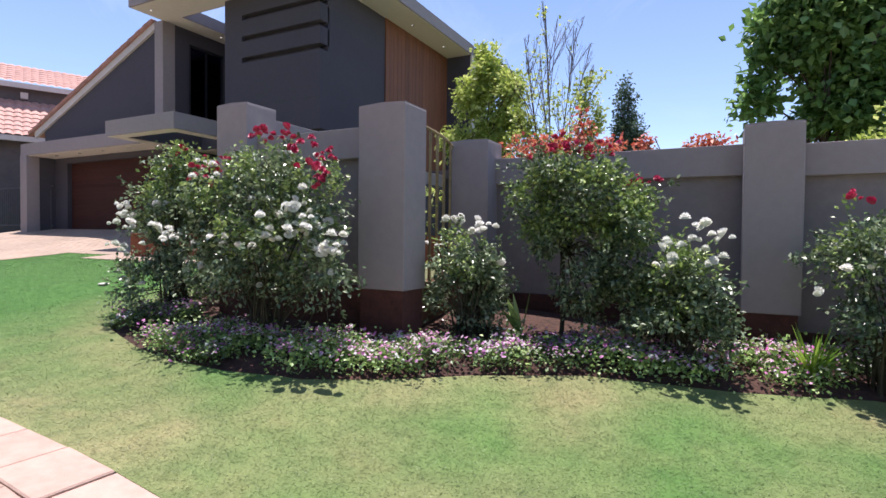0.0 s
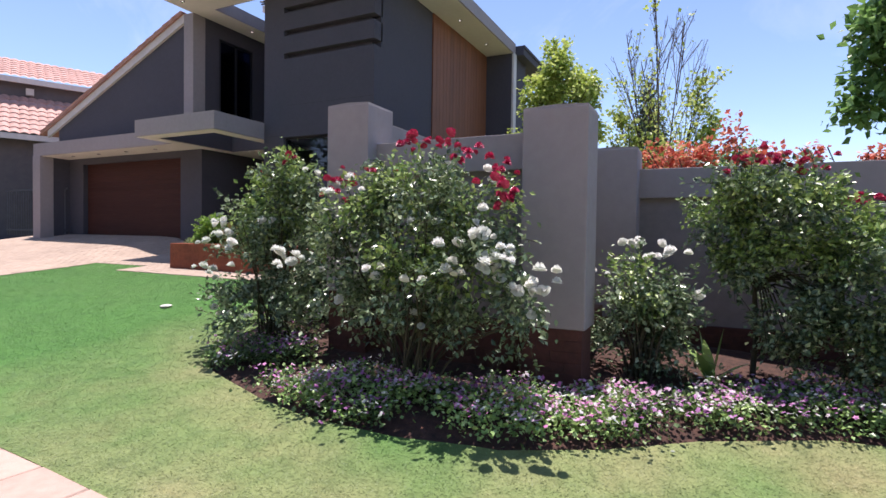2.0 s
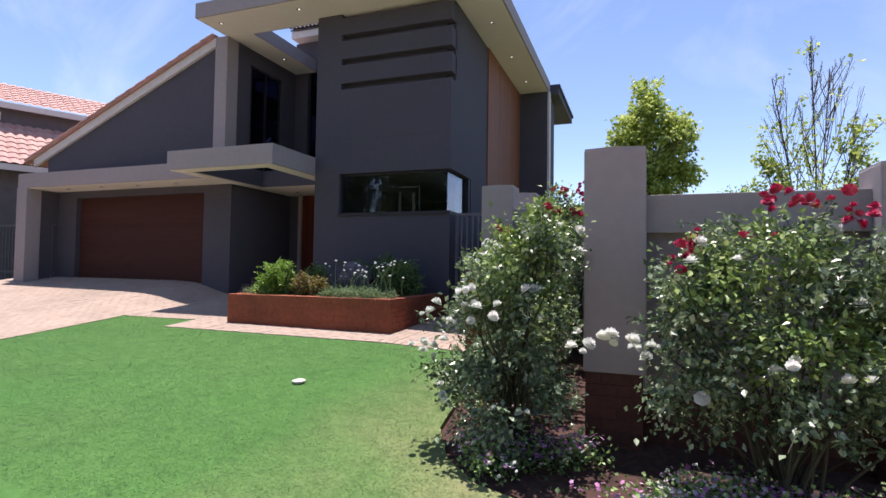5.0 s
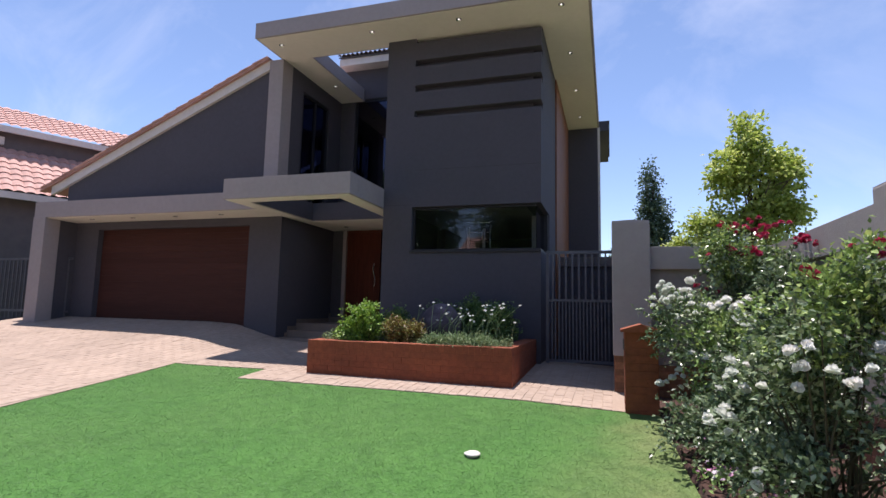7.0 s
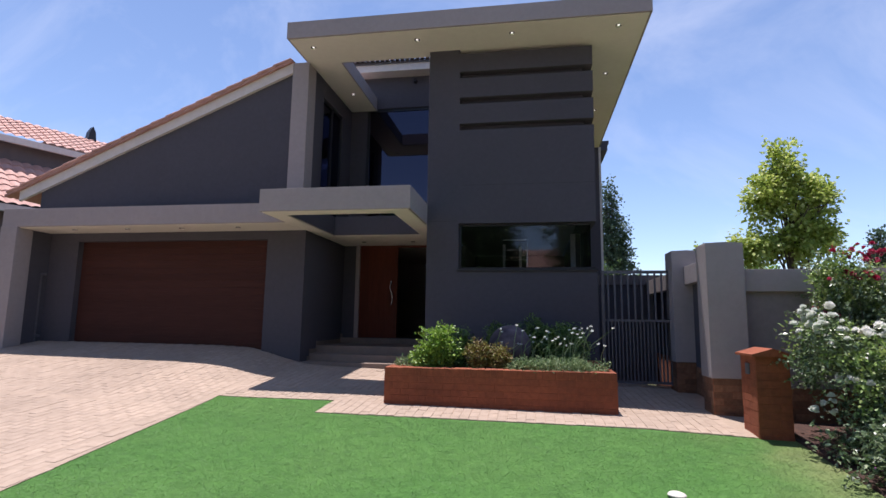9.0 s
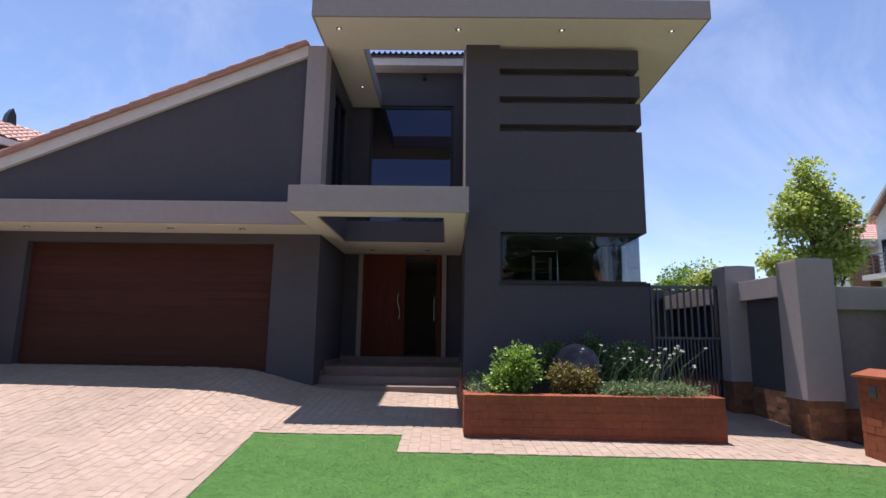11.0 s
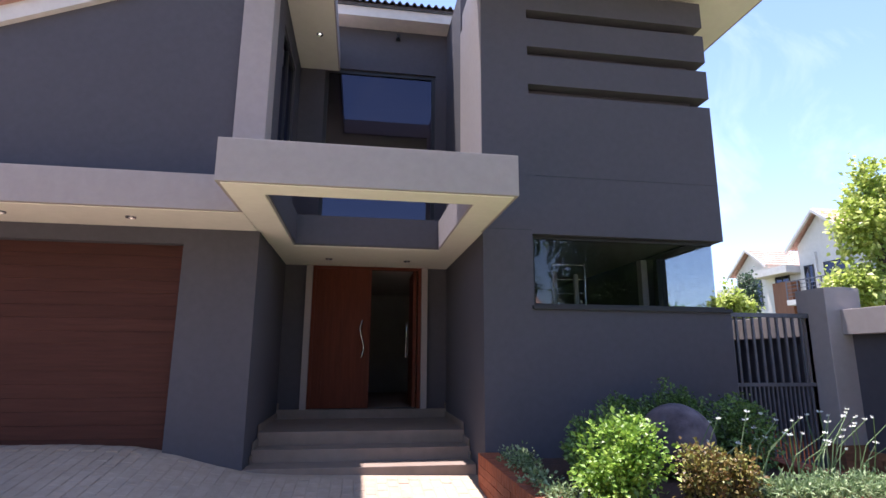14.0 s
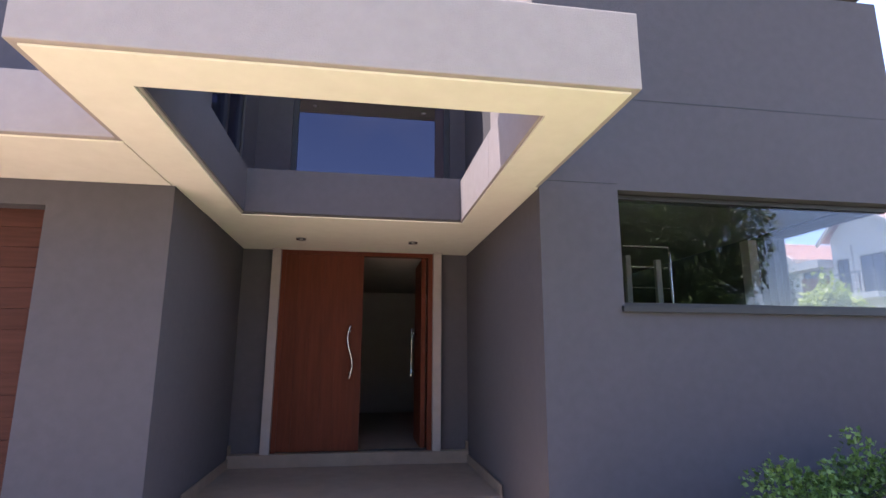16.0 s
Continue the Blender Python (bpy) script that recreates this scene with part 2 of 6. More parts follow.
def lawn_tones(m, dry, fresh):
    """Dry straw-coloured patches over the fresh green, at two sizes; fresher towards the drive."""
    nt = m.node_tree
    p = nt.nodes["Principled BSDF"]
    old = p.inputs["Base Color"].links[0].from_socket
    geo = nt.nodes.new("ShaderNodeNewGeometry")
    pos = geo.outputs["Position"]
    a = ramp(nt, noise_at(nt, pos, 0.75, 3, 0.5), [(0.30, (0.05, 0.05, 0.05)), (0.70, (1, 1, 1))])
    xyz = nt.nodes.new("ShaderNodeSeparateXYZ")
    nt.links.new(pos, xyz.inputs[0])
    mr = nt.nodes.new("ShaderNodeMapRange")
    mr.inputs[1].default_value, mr.inputs[2].default_value, mr.inputs[3].default_value, mr.inputs[4].default_value = -3.7, -2.2, 0.06, 1.0
    nt.links.new(xyz.outputs[0], mr.inputs[0])
    amount = mixed(nt, "MULTIPLY", 1.0, a, mr.outputs[0])
    tint = mixed(nt, "MIX", amount, fresh, dry)
    col = mixed(nt, "MULTIPLY", 1.0, old, tint)
    tufts = ramp(nt, noise_at(nt, pos, 7.0, 4, 0.6), [(0.32, (0.74, 0.80, 0.74)), (0.60, (1.0, 1.0, 1.0))])
    col = mixed(nt, "MULTIPLY", 1.0, col, tufts)
    worn = ramp(nt, noise_at(nt, pos, 2.1, 3, 0.6), [(0.52, (1.0, 1.0, 1.0)), (0.72, (1.16, 1.0, 1.1))])
    col = mixed(nt, "MULTIPLY", mr.outputs[0], col, worn)
    for n in list(nt.nodes):
        if n.type in ("BSDF_PRINCIPLED", "BSDF_TRANSLUCENT"):
            nt.links.new(col, n.inputs[0])


M["grass"] = leaf_material("lawn_grass_blade", (0.20, 0.25, 0.10), (0.27, 0.325, 0.135), (0.38, 0.43, 0.21), 0.6, 0.06)
lawn_tones(M["grass"], (1.08, 0.86, 0.88), (0.25, 0.62, 0.22))
lawn_tones(M["lawn_base"], (1.08, 0.86, 0.88), (0.25, 0.62, 0.22))
M["white_petal"] = leaf_material("white_petal", (0.82, 0.80, 0.75), (0.88, 0.87, 0.84), (0.92, 0.91, 0.89), 0.6, 0.5)
M["red_petal"] = leaf_material("crimson_petal", (0.34, 0.01, 0.05), (0.52, 0.02, 0.10), (0.72, 0.10, 0.20), 0.5, 0.25)
M["pink_petal"] = leaf_material("pink_petal", (0.60, 0.14, 0.42), (0.72, 0.38, 0.58), (0.85, 0.76, 0.80), 0.6, 0.3)
M["purple_petal"] = leaf_material("purple_petal", (0.28, 0.06, 0.26), (0.45, 0.17, 0.40), (0.62, 0.36, 0.56), 0.6, 0.3)
glow, gnt, gp = nodes_of("lit_lamp_glass")
gp.inputs["Emission Color"].default_value = (1, 0.95, 0.85, 1)
gp.inputs["Emission Strength"].default_value = 0.9
M["glow"] = glow

# ---- building helpers ----
BASE = {}


def thing(name, x, y, z, label, category, group="", kind=""):
    ob = new(name)
    ob.empty_display_size = 0.1
    ob.location = (x, y, z)
    BASE[ob] = Vector((x, y, z))
    return tagged(ob, label, category, group, kind)


def part(name, bm, material, parent=None, label="", smooth=False):
    """Links a bmesh, given in world metres, as one mesh object under its thing or part."""
    base = BASE.get(parent, Vector((0, 0, 0)))
    me = bpy.data.meshes.new(name)
    bm.transform(Matrix.Translation(-base))
    bm.normal_update()
    bm.to_mesh(me)
    bm.free()
    me.materials.append(M[material])
    if smooth:
        me.shade_smooth()
    ob = new(name, me)
    ob.parent = parent
    BASE[ob] = base
    return tagged(ob, label) if label else ob


def solo(name, bm, material, label, category="", kind="", smooth=False, group=""):
    ob = part(name, bm, material, None, label, smooth)
    return tagged(ob, label, category, group, kind)


def raw(name, verts, faces, material, parent=None, label=""):
    """Many small pieces as one mesh, from arrays in world metres."""
    me = bpy.data.meshes.new(name)
    base = BASE.get(parent, Vector((0, 0, 0)))
    verts = np.asarray(verts, float) - np.array(base)
    me.vertices.add(len(verts))
    me.vertices.foreach_set("co", verts.ravel())
    faces = np.asarray(faces, int)
    n = faces.shape[1]
    me.loops.add(faces.size)
    me.loops.foreach_set("vertex_index", faces.ravel())
    me.polygons.add(len(faces))
    me.polygons.foreach_set("loop_start", np.arange(len(faces)) * n)
    me.update(calc_edges=True)
    me.shade_flat()
    me.materials.append(M[material])
    ob = new(name, me)
    ob.parent = parent
    BASE[ob] = base
    return tagged(ob, label) if label else ob


def box(bm, x0, x1, y0, y1, z0, z1, bevel=0.0):
    vs = [bm.verts.new(c) for c in ((x0, y0, z0), (x1, y0, z0), (x1, y1, z0), (x0, y1, z0), (x0, y0, z1), (x1, y0, z1), (x1, y1, z1), (x0, y1, z1))]
    fs = [bm.faces.new([vs[i] for i in f]) for f in ((3, 2, 1, 0), (4, 5, 6, 7), (0, 1, 5, 4), (1, 2, 6, 5), (2, 3, 7, 6), (3, 0, 4, 7))]
    if bevel:
        edges = list({e for f in fs for e in f.edges})
        bmesh.ops.bevel(bm, geom=edges, offset=bevel, segments=2, affect="EDGES", profile=0.6)
    return bm


def parts(name, dims, material, parent, label=""):
    """One part for each box of a list."""
    return [part(name, boxes(d), material, parent, label) for d in dims]


def boxes(*dims, bevel=0.0):
    bm = bmesh.new()
    for d in dims:
        box(bm, *d, bevel=bevel)
    return bm


def prism(points, axis, a, b):
    """A closed outline pushed from a to b along an axis; points are the two other coordinates in order."""
    bm = bmesh.new()

    def at(p, v):
        return {"x": (v, p[0], p[1]), "y": (p[0], v, p[1]), "z": (p[0], p[1], v)}[axis]
    lo, hi = [bm.verts.new(at(p, a)) for p in points], [bm.verts.new(at(p, b)) for p in points]
    bm.faces.new(lo)
    bm.faces.new(hi[::-1])
    n = len(points)
    for i in range(n):
        bm.faces.new((lo[i], hi[i], hi[(i + 1) % n], lo[(i + 1) % n]))
    bmesh.ops.recalc_face_normals(bm, faces=bm.faces)
    return bm


def tube(bm, points, radii, sides=6):
    """A tapered tube along a line of points."""
    rings = []
    pts = [Vector(p) for p in points]
    for i, p in enumerate(pts):
        d = (pts[min(i + 1, len(pts) - 1)] - pts[max(i - 1, 0)]).normalized()
        a = d.orthogonal().normalized()
        b = d.cross(a)
        r = radii[i]
        rings.append([bm.verts.new(p + r * (math.cos(2 * math.pi * k / sides) * a + math.sin(2 * math.pi * k / sides) * b)) for k in range(sides)])
    for lo, hi in zip(rings, rings[1:]):
        for k in range(sides):
            bm.faces.new((lo[k], lo[(k + 1) % sides], hi[(k + 1) % sides], hi[k]))
    bm.faces.new(rings[0][::-1])
    bm.faces.new(rings[-1])
    return bm


# ---- the lie of the land ----
def road_z(x):
    return np.interp(x, (-60, -16, -8, -5, -3.3, -1.4, 0.7, 2.6, 3.6, 8, 60), (1.6, 0.95, 0.80, 0.70, 0.62, 0.58, 0.50, 0.30, 0.20, -0.25, -1.2))


def terrace_z(x):
    return np.interp(x, (-60, -16, -9.6, -7.75, -4, -3, -1.5, 0.7, 2.6, 4, 8, 60), (1.7, 1.33, 1.16, 1.175, 1.155, 1.115, 1.09, 1.05, 0.93, 0.78, 0.45, -0.5))


def house_z(x):
    return np.interp(x, (-60, -16, -11.2, -10.6, -10.2, -9.8, -9.4, -9.0, -7, -4, -2.5, 0, 4, 60), (1.9, 1.77, 1.755, 1.725, 1.66, 1.55, 1.465, 1.435, 1.38, 1.27, 1.22, 1.15, 0.85, -0.4))


def ground_z(x, y):
    """The height of the ground: flat road, rising lawn, then the drive up to the house."""
    a, b, c = road_z(x), terrace_z(x), house_z(x)
    t = np.clip((np.asarray(y) - 1.9) / 4.3, 0, 1)
    u = np.clip((np.asarray(y) - 6.2) / 3.1, 0, 1)
    return np.where(np.asarray(y) < 6.2, a + (b - a) * t, b + (c - b) * u)


def gz(x, y):
    return float(ground_z(x, y))


def sheet(xs, ys, lift):
    """A sheet over the ground on a grid of lines."""
    bm = bmesh.new()
    vs = [[bm.verts.new((x, y, gz(x, y) + lift)) for x in xs] for y in ys]
    for j in range(len(ys) - 1):
        for i in range(len(xs) - 1):
            bm.faces.new((vs[j][i], vs[j][i + 1], vs[j + 1][i + 1], vs[j + 1][i]))
    return bm

# ---- ground ----
BED = [(-2.52, 6.1), (-2.45, 4.6), (-2.38, 3.85), (-2.15, 3.38), (-1.85, 3.1), (-1.5, 2.98), (-1.0, 2.83), (-0.5, 2.74), (0.2, 2.76), (0.85, 2.9), (1.39, 3.22), (1.92, 3.63), (2.35, 3.88), (2.7, 4.08), (3.27, 4.26), (3.74, 4.4), (4.27, 4.62), (4.68, 4.79), (9.0, 5.0)]


def bed_edge_y(x):
    return float(np.interp(x, [p[0] for p in BED], [p[1] for p in BED]))


def spread(a, b, step):
    return list(np.linspace(a, b, max(2, int(round((b - a) / step)) + 1)))


solo("ground", sheet([-900, -300, -100, -60] + spread(-40, 40, 2.0) + [60, 100, 300, 900],
     [-900, -300, -80] + spread(-40, 1, 4) + spread(1.4, 9.8, 0.4) + [12, 20, 40, 100, 300, 900], -0.3), "earth", "dry earth and grass reaching to the horizon", "ground", "structure")

# lawn turf, with its edge standing a little above the paving
LAWN_X = spread(-9.6, -2.52, 0.16) + [p[0] for p in BED[1:]] + spread(-2.4, 9.0, 0.14)
LAWN_X = sorted(set(round(x, 3) for x in LAWN_X))


def kerb_y(x):
    """The street edge of the lawn."""
    return float(np.interp(x, (-9.7, -9.5, -4.0, 4.0, 9.0), (1.48, 1.67, 1.66, 1.38, 1.3)))


def lawn_left(y):
    """The lawn's edge along the drive."""
    return float(np.interp(y, (1.5, 3.5, 6.1, 6.74), (-9.08, -9.26, -9.48, -9.53)))


def lawn_top(x):
    return bed_edge_y(x) if x > -2.51 else (6.74 if x < -7.82 else 6.08)


def lawn_mesh():
    bm = bmesh.new()
    cols = []
    for x in LAWN_X:
        top = lawn_top(x)
        ys = np.linspace(kerb_y(x), top, 24)
        cols.append([bm.verts.new((max(x, lawn_left(y) + (x + 9.6) * 0.01), y, gz(x, y) - 0.012)) for y in ys] + [bm.verts.new((x, top + 0.005, gz(x, top) - 0.07))])
    for a, b in zip(cols, cols[1:]):
        for j in range(len(a) - 1):
            bm.faces.new((a[j], b[j], b[j + 1], a[j + 1]))
    return bm


lawn = solo("lawn", lawn_mesh(), "lawn_base", "mown green lawn with dry yellowish patches", "lawn", "structure")

# planting bed
def bed_mesh():
    bm = bmesh.new()
    xs = sorted(set([round(p[0], 3) for p in BED] + [round(v, 3) for v in spread(-2.52, 9.0, 0.25)]))
    cols = []
    for x in xs:
        lo = bed_edge_y(x)
        hi = 7.4 if x < -1.0 else (4.4 if x < 0.9 else 5.75)
        cols.append([bm.verts.new((x, y, gz(x, y) - 0.045 + (0.05 if 0 < j < 7 else -0.02) + 0.02 * noise.noise((x * 3, y * 3, 0)))) for j, y in enumerate(np.linspace(lo, hi, 8))])
    for a, b in zip(cols, cols[1:]):
        for j in range(7):
            bm.faces.new((a[j], b[j], b[j + 1], a[j + 1]))
    return bm


solo("planting_bed", bed_mesh(), "soil", "dark red-brown mulched soil of the rose border", "flower bed", "structure")

# road, drive and terrace beds, under the pavers
solo("road", sheet([-60, -40, -30] + spread(-22, 12, 0.8) + [20, 30, 60], [-7.0, -4.0, -2.0, 0.0, 1.47], -0.011), "joint", "block-paved street beside the lawn", "road", "structure")
solo("driveway", sheet(spread(-16.2, -9.6, 0.3), spread(1.47, 9.5, 0.2), -0.004), "joint", "pale block-paved driveway up to the garage", "driveway", "structure")
solo("pavement", sheet(spread(-9.6, -2.5, 0.2), spread(6.75, 9.6, 0.15), -0.005), "joint", "pale block-paved terrace before the entrance", "paving", "structure")

drive_edge = bmesh.new()
rows = [[drive_edge.verts.new((x, y, gz(x, y) - 0.004)) for x in (-9.6, lawn_left(y) + 0.01)] for y in spread(1.66, 6.75, 0.2)]
for lo, hi in zip(rows, rows[1:]):
    drive_edge.faces.new((lo[0], lo[1], hi[1], hi[0]))
edge_ob = solo("driveway_edge", drive_edge, "joint", "block-paved edge of the drive beside the lawn", "driveway", "structure")
solo("pavement_edge", sheet(spread(-7.82, -2.5, 0.2), spread(6.08, 6.75, 0.15), -0.005), "joint", "block-paved strip along the lawn", "paving", "structure")

# ---- house ----
YF, XL, XR = 8.985, -7.07, -4.13
house = thing("house", -9.0, 12.0, 1.4, "modern double-storey charcoal plastered house with pale flat roof slab", "house")
# tower: sill wall, pier beside the window, upper wall with grooves
part("wall", boxes((XL, XR, YF, YF + 0.25, 1.0, 3.17)), "charcoal", house, "charcoal plaster wall below the window")
part("wall", boxes((XL, -6.5, YF, YF + 0.25, 3.17, 4.0)), "charcoal", house)
part("wall", boxes((XL, -6.5, YF, YF + 0.3, 4.0, 7.285)), "charcoal", house)
LEVELS = [(4.0, 5.72), (5.845, 6.22), (6.345, 6.72), (6.845, 7.195)]
for z0, z1 in LEVELS:
    parts("wall", [(-6.5, XR, YF, YF + 0.3, z0, z1), (XR - 0.3, XR, YF + 0.3, 9.24 if z0 > 5 else 10.3, z0, z1)], "charcoal", house, "charcoal wall band between grooves")
parts("wall", [(-6.5, XR - 0.16, YF + 0.16, YF + 0.3, 5.72, 7.285), (XR - 0.3, XR - 0.16, YF + 0.2, 9.24, 5.72, 7.285)], "charcoal", house, "recessed back of the wall grooves")
# shadow joints in the plaster
part("joint_line", boxes((-6.45, XR, YF - 0.002, YF + 0.001, 4.69, 4.696)), "dark_metal", house, "fine control joint in the plaster")
part("joint_line", boxes((XL, -6.5, YF - 0.002, YF + 0.001, 4.04, 4.046)), "dark_metal", house, "fine control joint in the plaster")
# tower side walls
parts("wall", [(XR - 0.25, XR, YF + 0.25, 15.2, 1.0, 3.17), (XR - 0.25, XR, 10.3, 15.2, 3.17, 4.0), (XR - 0.25, XR, 10.3, 15.2, 4.0, 5.72), (XR - 0.25, XR, 9.24, 15.2, 5.72, 7.285)], "charcoal", house)
parts("wall", [(XL, XL + 0.25, YF + 0.25, 11.53, 1.0, 4.01), (XL, XL + 0.25, 10.3, 11.6, 4.364, 8.1)], "charcoal", house)
parts("wall", [(XL, XL + 0.25, YF + 0.3, 10.3, 4.01, 7.285), (XL - 0.006, XL + 0.01, YF + 0.02, 10.3, 4.39, 7.285)], "taupe", house, "pale plaster return beside the balcony")
part("wall", boxes((XR, -3.3, 15.0, 15.2, 1.0, 7.285)), "charcoal", house, "charcoal fin wall")
part("wall", boxes((-3.3, -3.24, 15.0, 15.25, 1.0, 7.285)), "white", house, "pale edge strip of the fin wall")
clad = part("cladding", boxes((XR, XR + 0.012, 11.5, 15.0, 1.2, 7.275)), "clad", house, "rust-brown timber cladding on the side wall")
for i in range(18):
    y = 11.5 + i * 3.5 / 18
    part("board", boxes((XR + 0.012, XR + 0.03, y + 0.004, y + 3.5 / 18 - 0.004, 1.2, 7.275)), "clad", clad)
part("ledge", boxes((-3.95, -3.02, 15.22, 18.6, 7.26, 7.46), (-3.95, -2.98, 15.22, 18.7, 7.46, 7.54)), "charcoal", house, "dark rear eave")
part("wall", boxes((-3.95, -3.3, 15.25, 16.3, 1.0, 7.26)), "charcoal", house)

# entrance recess
parts("wall", [(-9.52, -9.2, 11.53, 11.78, 1.3, 4.01), (-7.376, XL, 11.53, 11.78, 1.3, 4.01)], "charcoal", house, "charcoal plaster beside the front door")
part("wall", boxes((-9.77, -9.52, 9.6, 11.6, 1.3, 4.01)), "charcoal", house)
part("wall", boxes((-10.3, -9.52, 9.34, 9.6, 1.2, 4.01)), "charcoal", house, "charcoal garage pier")
part("wall", boxes((-15.3, -14.5, 9.34, 9.6, 1.3, 4.01)), "charcoal", house)
part("wall", boxes((-14.5, -10.3, 9.34, 9.6, 3.815, 4.01)), "charcoal", house, "lintel over the garage door")
part("wall", boxes((-15.4, -15.17, 8.88, 9.34, 1.3, 4.01)), "charcoal", house)
part("column", boxes((-15.5, -15.13, 8.52, 8.88, 1.2, 4.01), bevel=0.012), "taupe", house, "pale plaster column carrying the garage canopy")
# gable wall over the garage
GX0, GZ0, GX1, GZ1 = -15.76, 4.84, -9.82, 7.28
part("wall", prism([(-15.3, 4.33), (-9.83, 4.33), (-9.83, GZ1 - 0.18), (-15.3, 4.84)], "y", 9.12, 9.4), "charcoal", house, "charcoal gable wall above the garage")
part("fascia", prism([(GX0, GZ0 - 0.2), (GX1, GZ1 - 0.2), (GX1, GZ1), (GX0, GZ0)], "y", 9.05, 9.12), "white", house, "pale sloping barge board")
roof = part("roof", prism([(GX0 - 0.3, GZ0 - 0.1), (GX1, GZ1 + 0.02), (GX1, GZ1 + 0.05), (GX0 - 0.3, GZ0 - 0.07)], "y", 9.02, 14.0), "tile", house, "terracotta tiled lean-to roof")
part("fascia", prism([(-15.3, 4.33), (-9.76, 4.33), (-9.76, 7.0), (-15.3, 4.8)], "y", 13.7, 14.0), "charcoal", house)
# tall column and side wall beside the balcony
part("column", boxes((-9.83, -9.49, 9.06, 9.42, 4.3, 7.285), bevel=0.012), "taupe", house, "pale plaster column beside the balcony")
parts("wall", [(-9.77, -9.49, 9.42, 9.85, 4.3, 7.285), (-9.77, -9.49, 11.0, 11.6, 4.3, 7.285), (-9.77, -9.49, 9.85, 11.0, 6.9, 7.285)], "charcoal", house)
bdoor = part("balcony_door", boxes((-9.57, -9.51, 9.85, 9.92, 4.364, 6.9), (-9.57, -9.51, 10.4, 10.46, 4.364, 6.9), (-9.57, -9.51, 10.94, 11.0, 4.364, 6.9), (-9.57, -9.51, 9.85, 11.0, 6.84, 6.9)), "dark_metal", house, "dark framed glazed balcony door")
part("pane", boxes((-9.55, -9.54, 9.92, 10.4, 4.364, 6.84)), "dark_glass", bdoor)
part("pane", boxes((-9.55, -9.54, 10.46, 10.94, 4.364, 6.84)), "dark_glass", bdoor)
# balcony back wall with its window
parts("wall", [(-9.49, -9.1, 11.6, 11.85, 4.01, 7.33), (-7.26, XL + 0.25, 11.6, 11.85, 4.01, 7.33), (-9.49, XL + 0.25, 11.6, 11.85, 7.33, 8.1)], "charcoal", house)
bwin = part("window", boxes((-9.1, -9.04, 11.64, 11.72, 4.364, 7.33), (-7.32, -7.26, 11.64, 11.72, 4.364, 7.33), (-9.04, -7.32, 11.64, 11.72, 7.27, 7.33)) , "dark_metal", house, "large dark framed balcony window")
part("pane", boxes((-9.04, -7.32, 11.67, 11.68, 4.364, 7.27)), "dark_glass", bwin)
part("fascia", boxes((-9.4, XL + 0.5, 11.25, 11.3, 8.1, 8.27)), "white", house, "pale eave board over the balcony")
part("eave", boxes((-9.4, XL + 0.5, 11.3, 11.85, 8.1, 8.14)), "white", house)
part("camera_lamp", boxes((-7.95, -7.88, 11.5, 11.6, 7.92, 8.0), (-7.93, -7.9, 11.44, 11.5, 7.9, 7.95)), "dark_metal", house, "small wall-mounted spotlight")
# roof slab with the open light well
ZS, ZT = 7.29, 7.6
part("roof_slab", boxes((-9.55, -3.26, 8.18, 9.2, ZS, ZT), (-9.55, -8.865, 9.2, 11.65, ZS, ZT), (XL + 0.02, -3.26, 9.2, 15.2, ZS, ZT)), "taupe", house, "flat overhanging roof slab with pale fascia")
parts("soffit", [(-9.51, -3.3, 8.22, 9.16, ZS - 0.012, ZS - 0.002), (-9.51, -8.885, 9.16, 11.6, ZS - 0.012, ZS - 0.002), (XR + 0.001, -3.3, 9.16, 15.0, ZS - 0.012, ZS - 0.002)], "soffit", house, "cream painted soffit of the roof slab")
# canopy ring over the entrance and the garage canopy
ZC = 3.995
part("canopy", boxes((-9.575, XL + 0.003, 7.612, 7.92, ZC, 4.364), (-7.42, XL + 0.003, 7.92, 8.997, ZC, 4.364), (-9.575, -9.22, 7.92, 10.04, ZC, 4.364), (-7.42, XL - 0.003, 8.997, 10.04, ZC, 4.364), bevel=0.006), "taupe", house, "pale plastered entrance canopy with an open light well")
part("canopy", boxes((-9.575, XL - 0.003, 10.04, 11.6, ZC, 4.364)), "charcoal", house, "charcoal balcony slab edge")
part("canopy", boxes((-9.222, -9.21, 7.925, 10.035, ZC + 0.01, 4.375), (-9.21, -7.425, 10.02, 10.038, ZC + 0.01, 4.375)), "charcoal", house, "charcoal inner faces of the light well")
part("canopy", boxes((-15.5, -9.577, 8.54, 9.12, ZC, 4.35), bevel=0.006), "taupe", house, "pale plastered garage canopy")
parts("soffit", [(-9.535, XL - 0.035, 7.64, 7.905, ZC - 0.012, ZC - 0.002), (-7.405, XL - 0.035, 7.905, 8.99, ZC - 0.012, ZC - 0.002), (-9.535, -9.235, 7.905, 10.055, ZC - 0.012, ZC - 0.002), (-7.405, XL - 0.006, 8.99, 10.055, ZC - 0.012, ZC - 0.002),
                      (-9.515, XL - 0.006, 10.055, 11.525, ZC - 0.012, ZC - 0.002)], "soffit", house, "cream canopy soffit")
part("soffit", boxes((-15.46, -9.545, 8.58, 9.33, ZC - 0.012, ZC - 0.002)), "soffit", house, "cream garage canopy soffit")

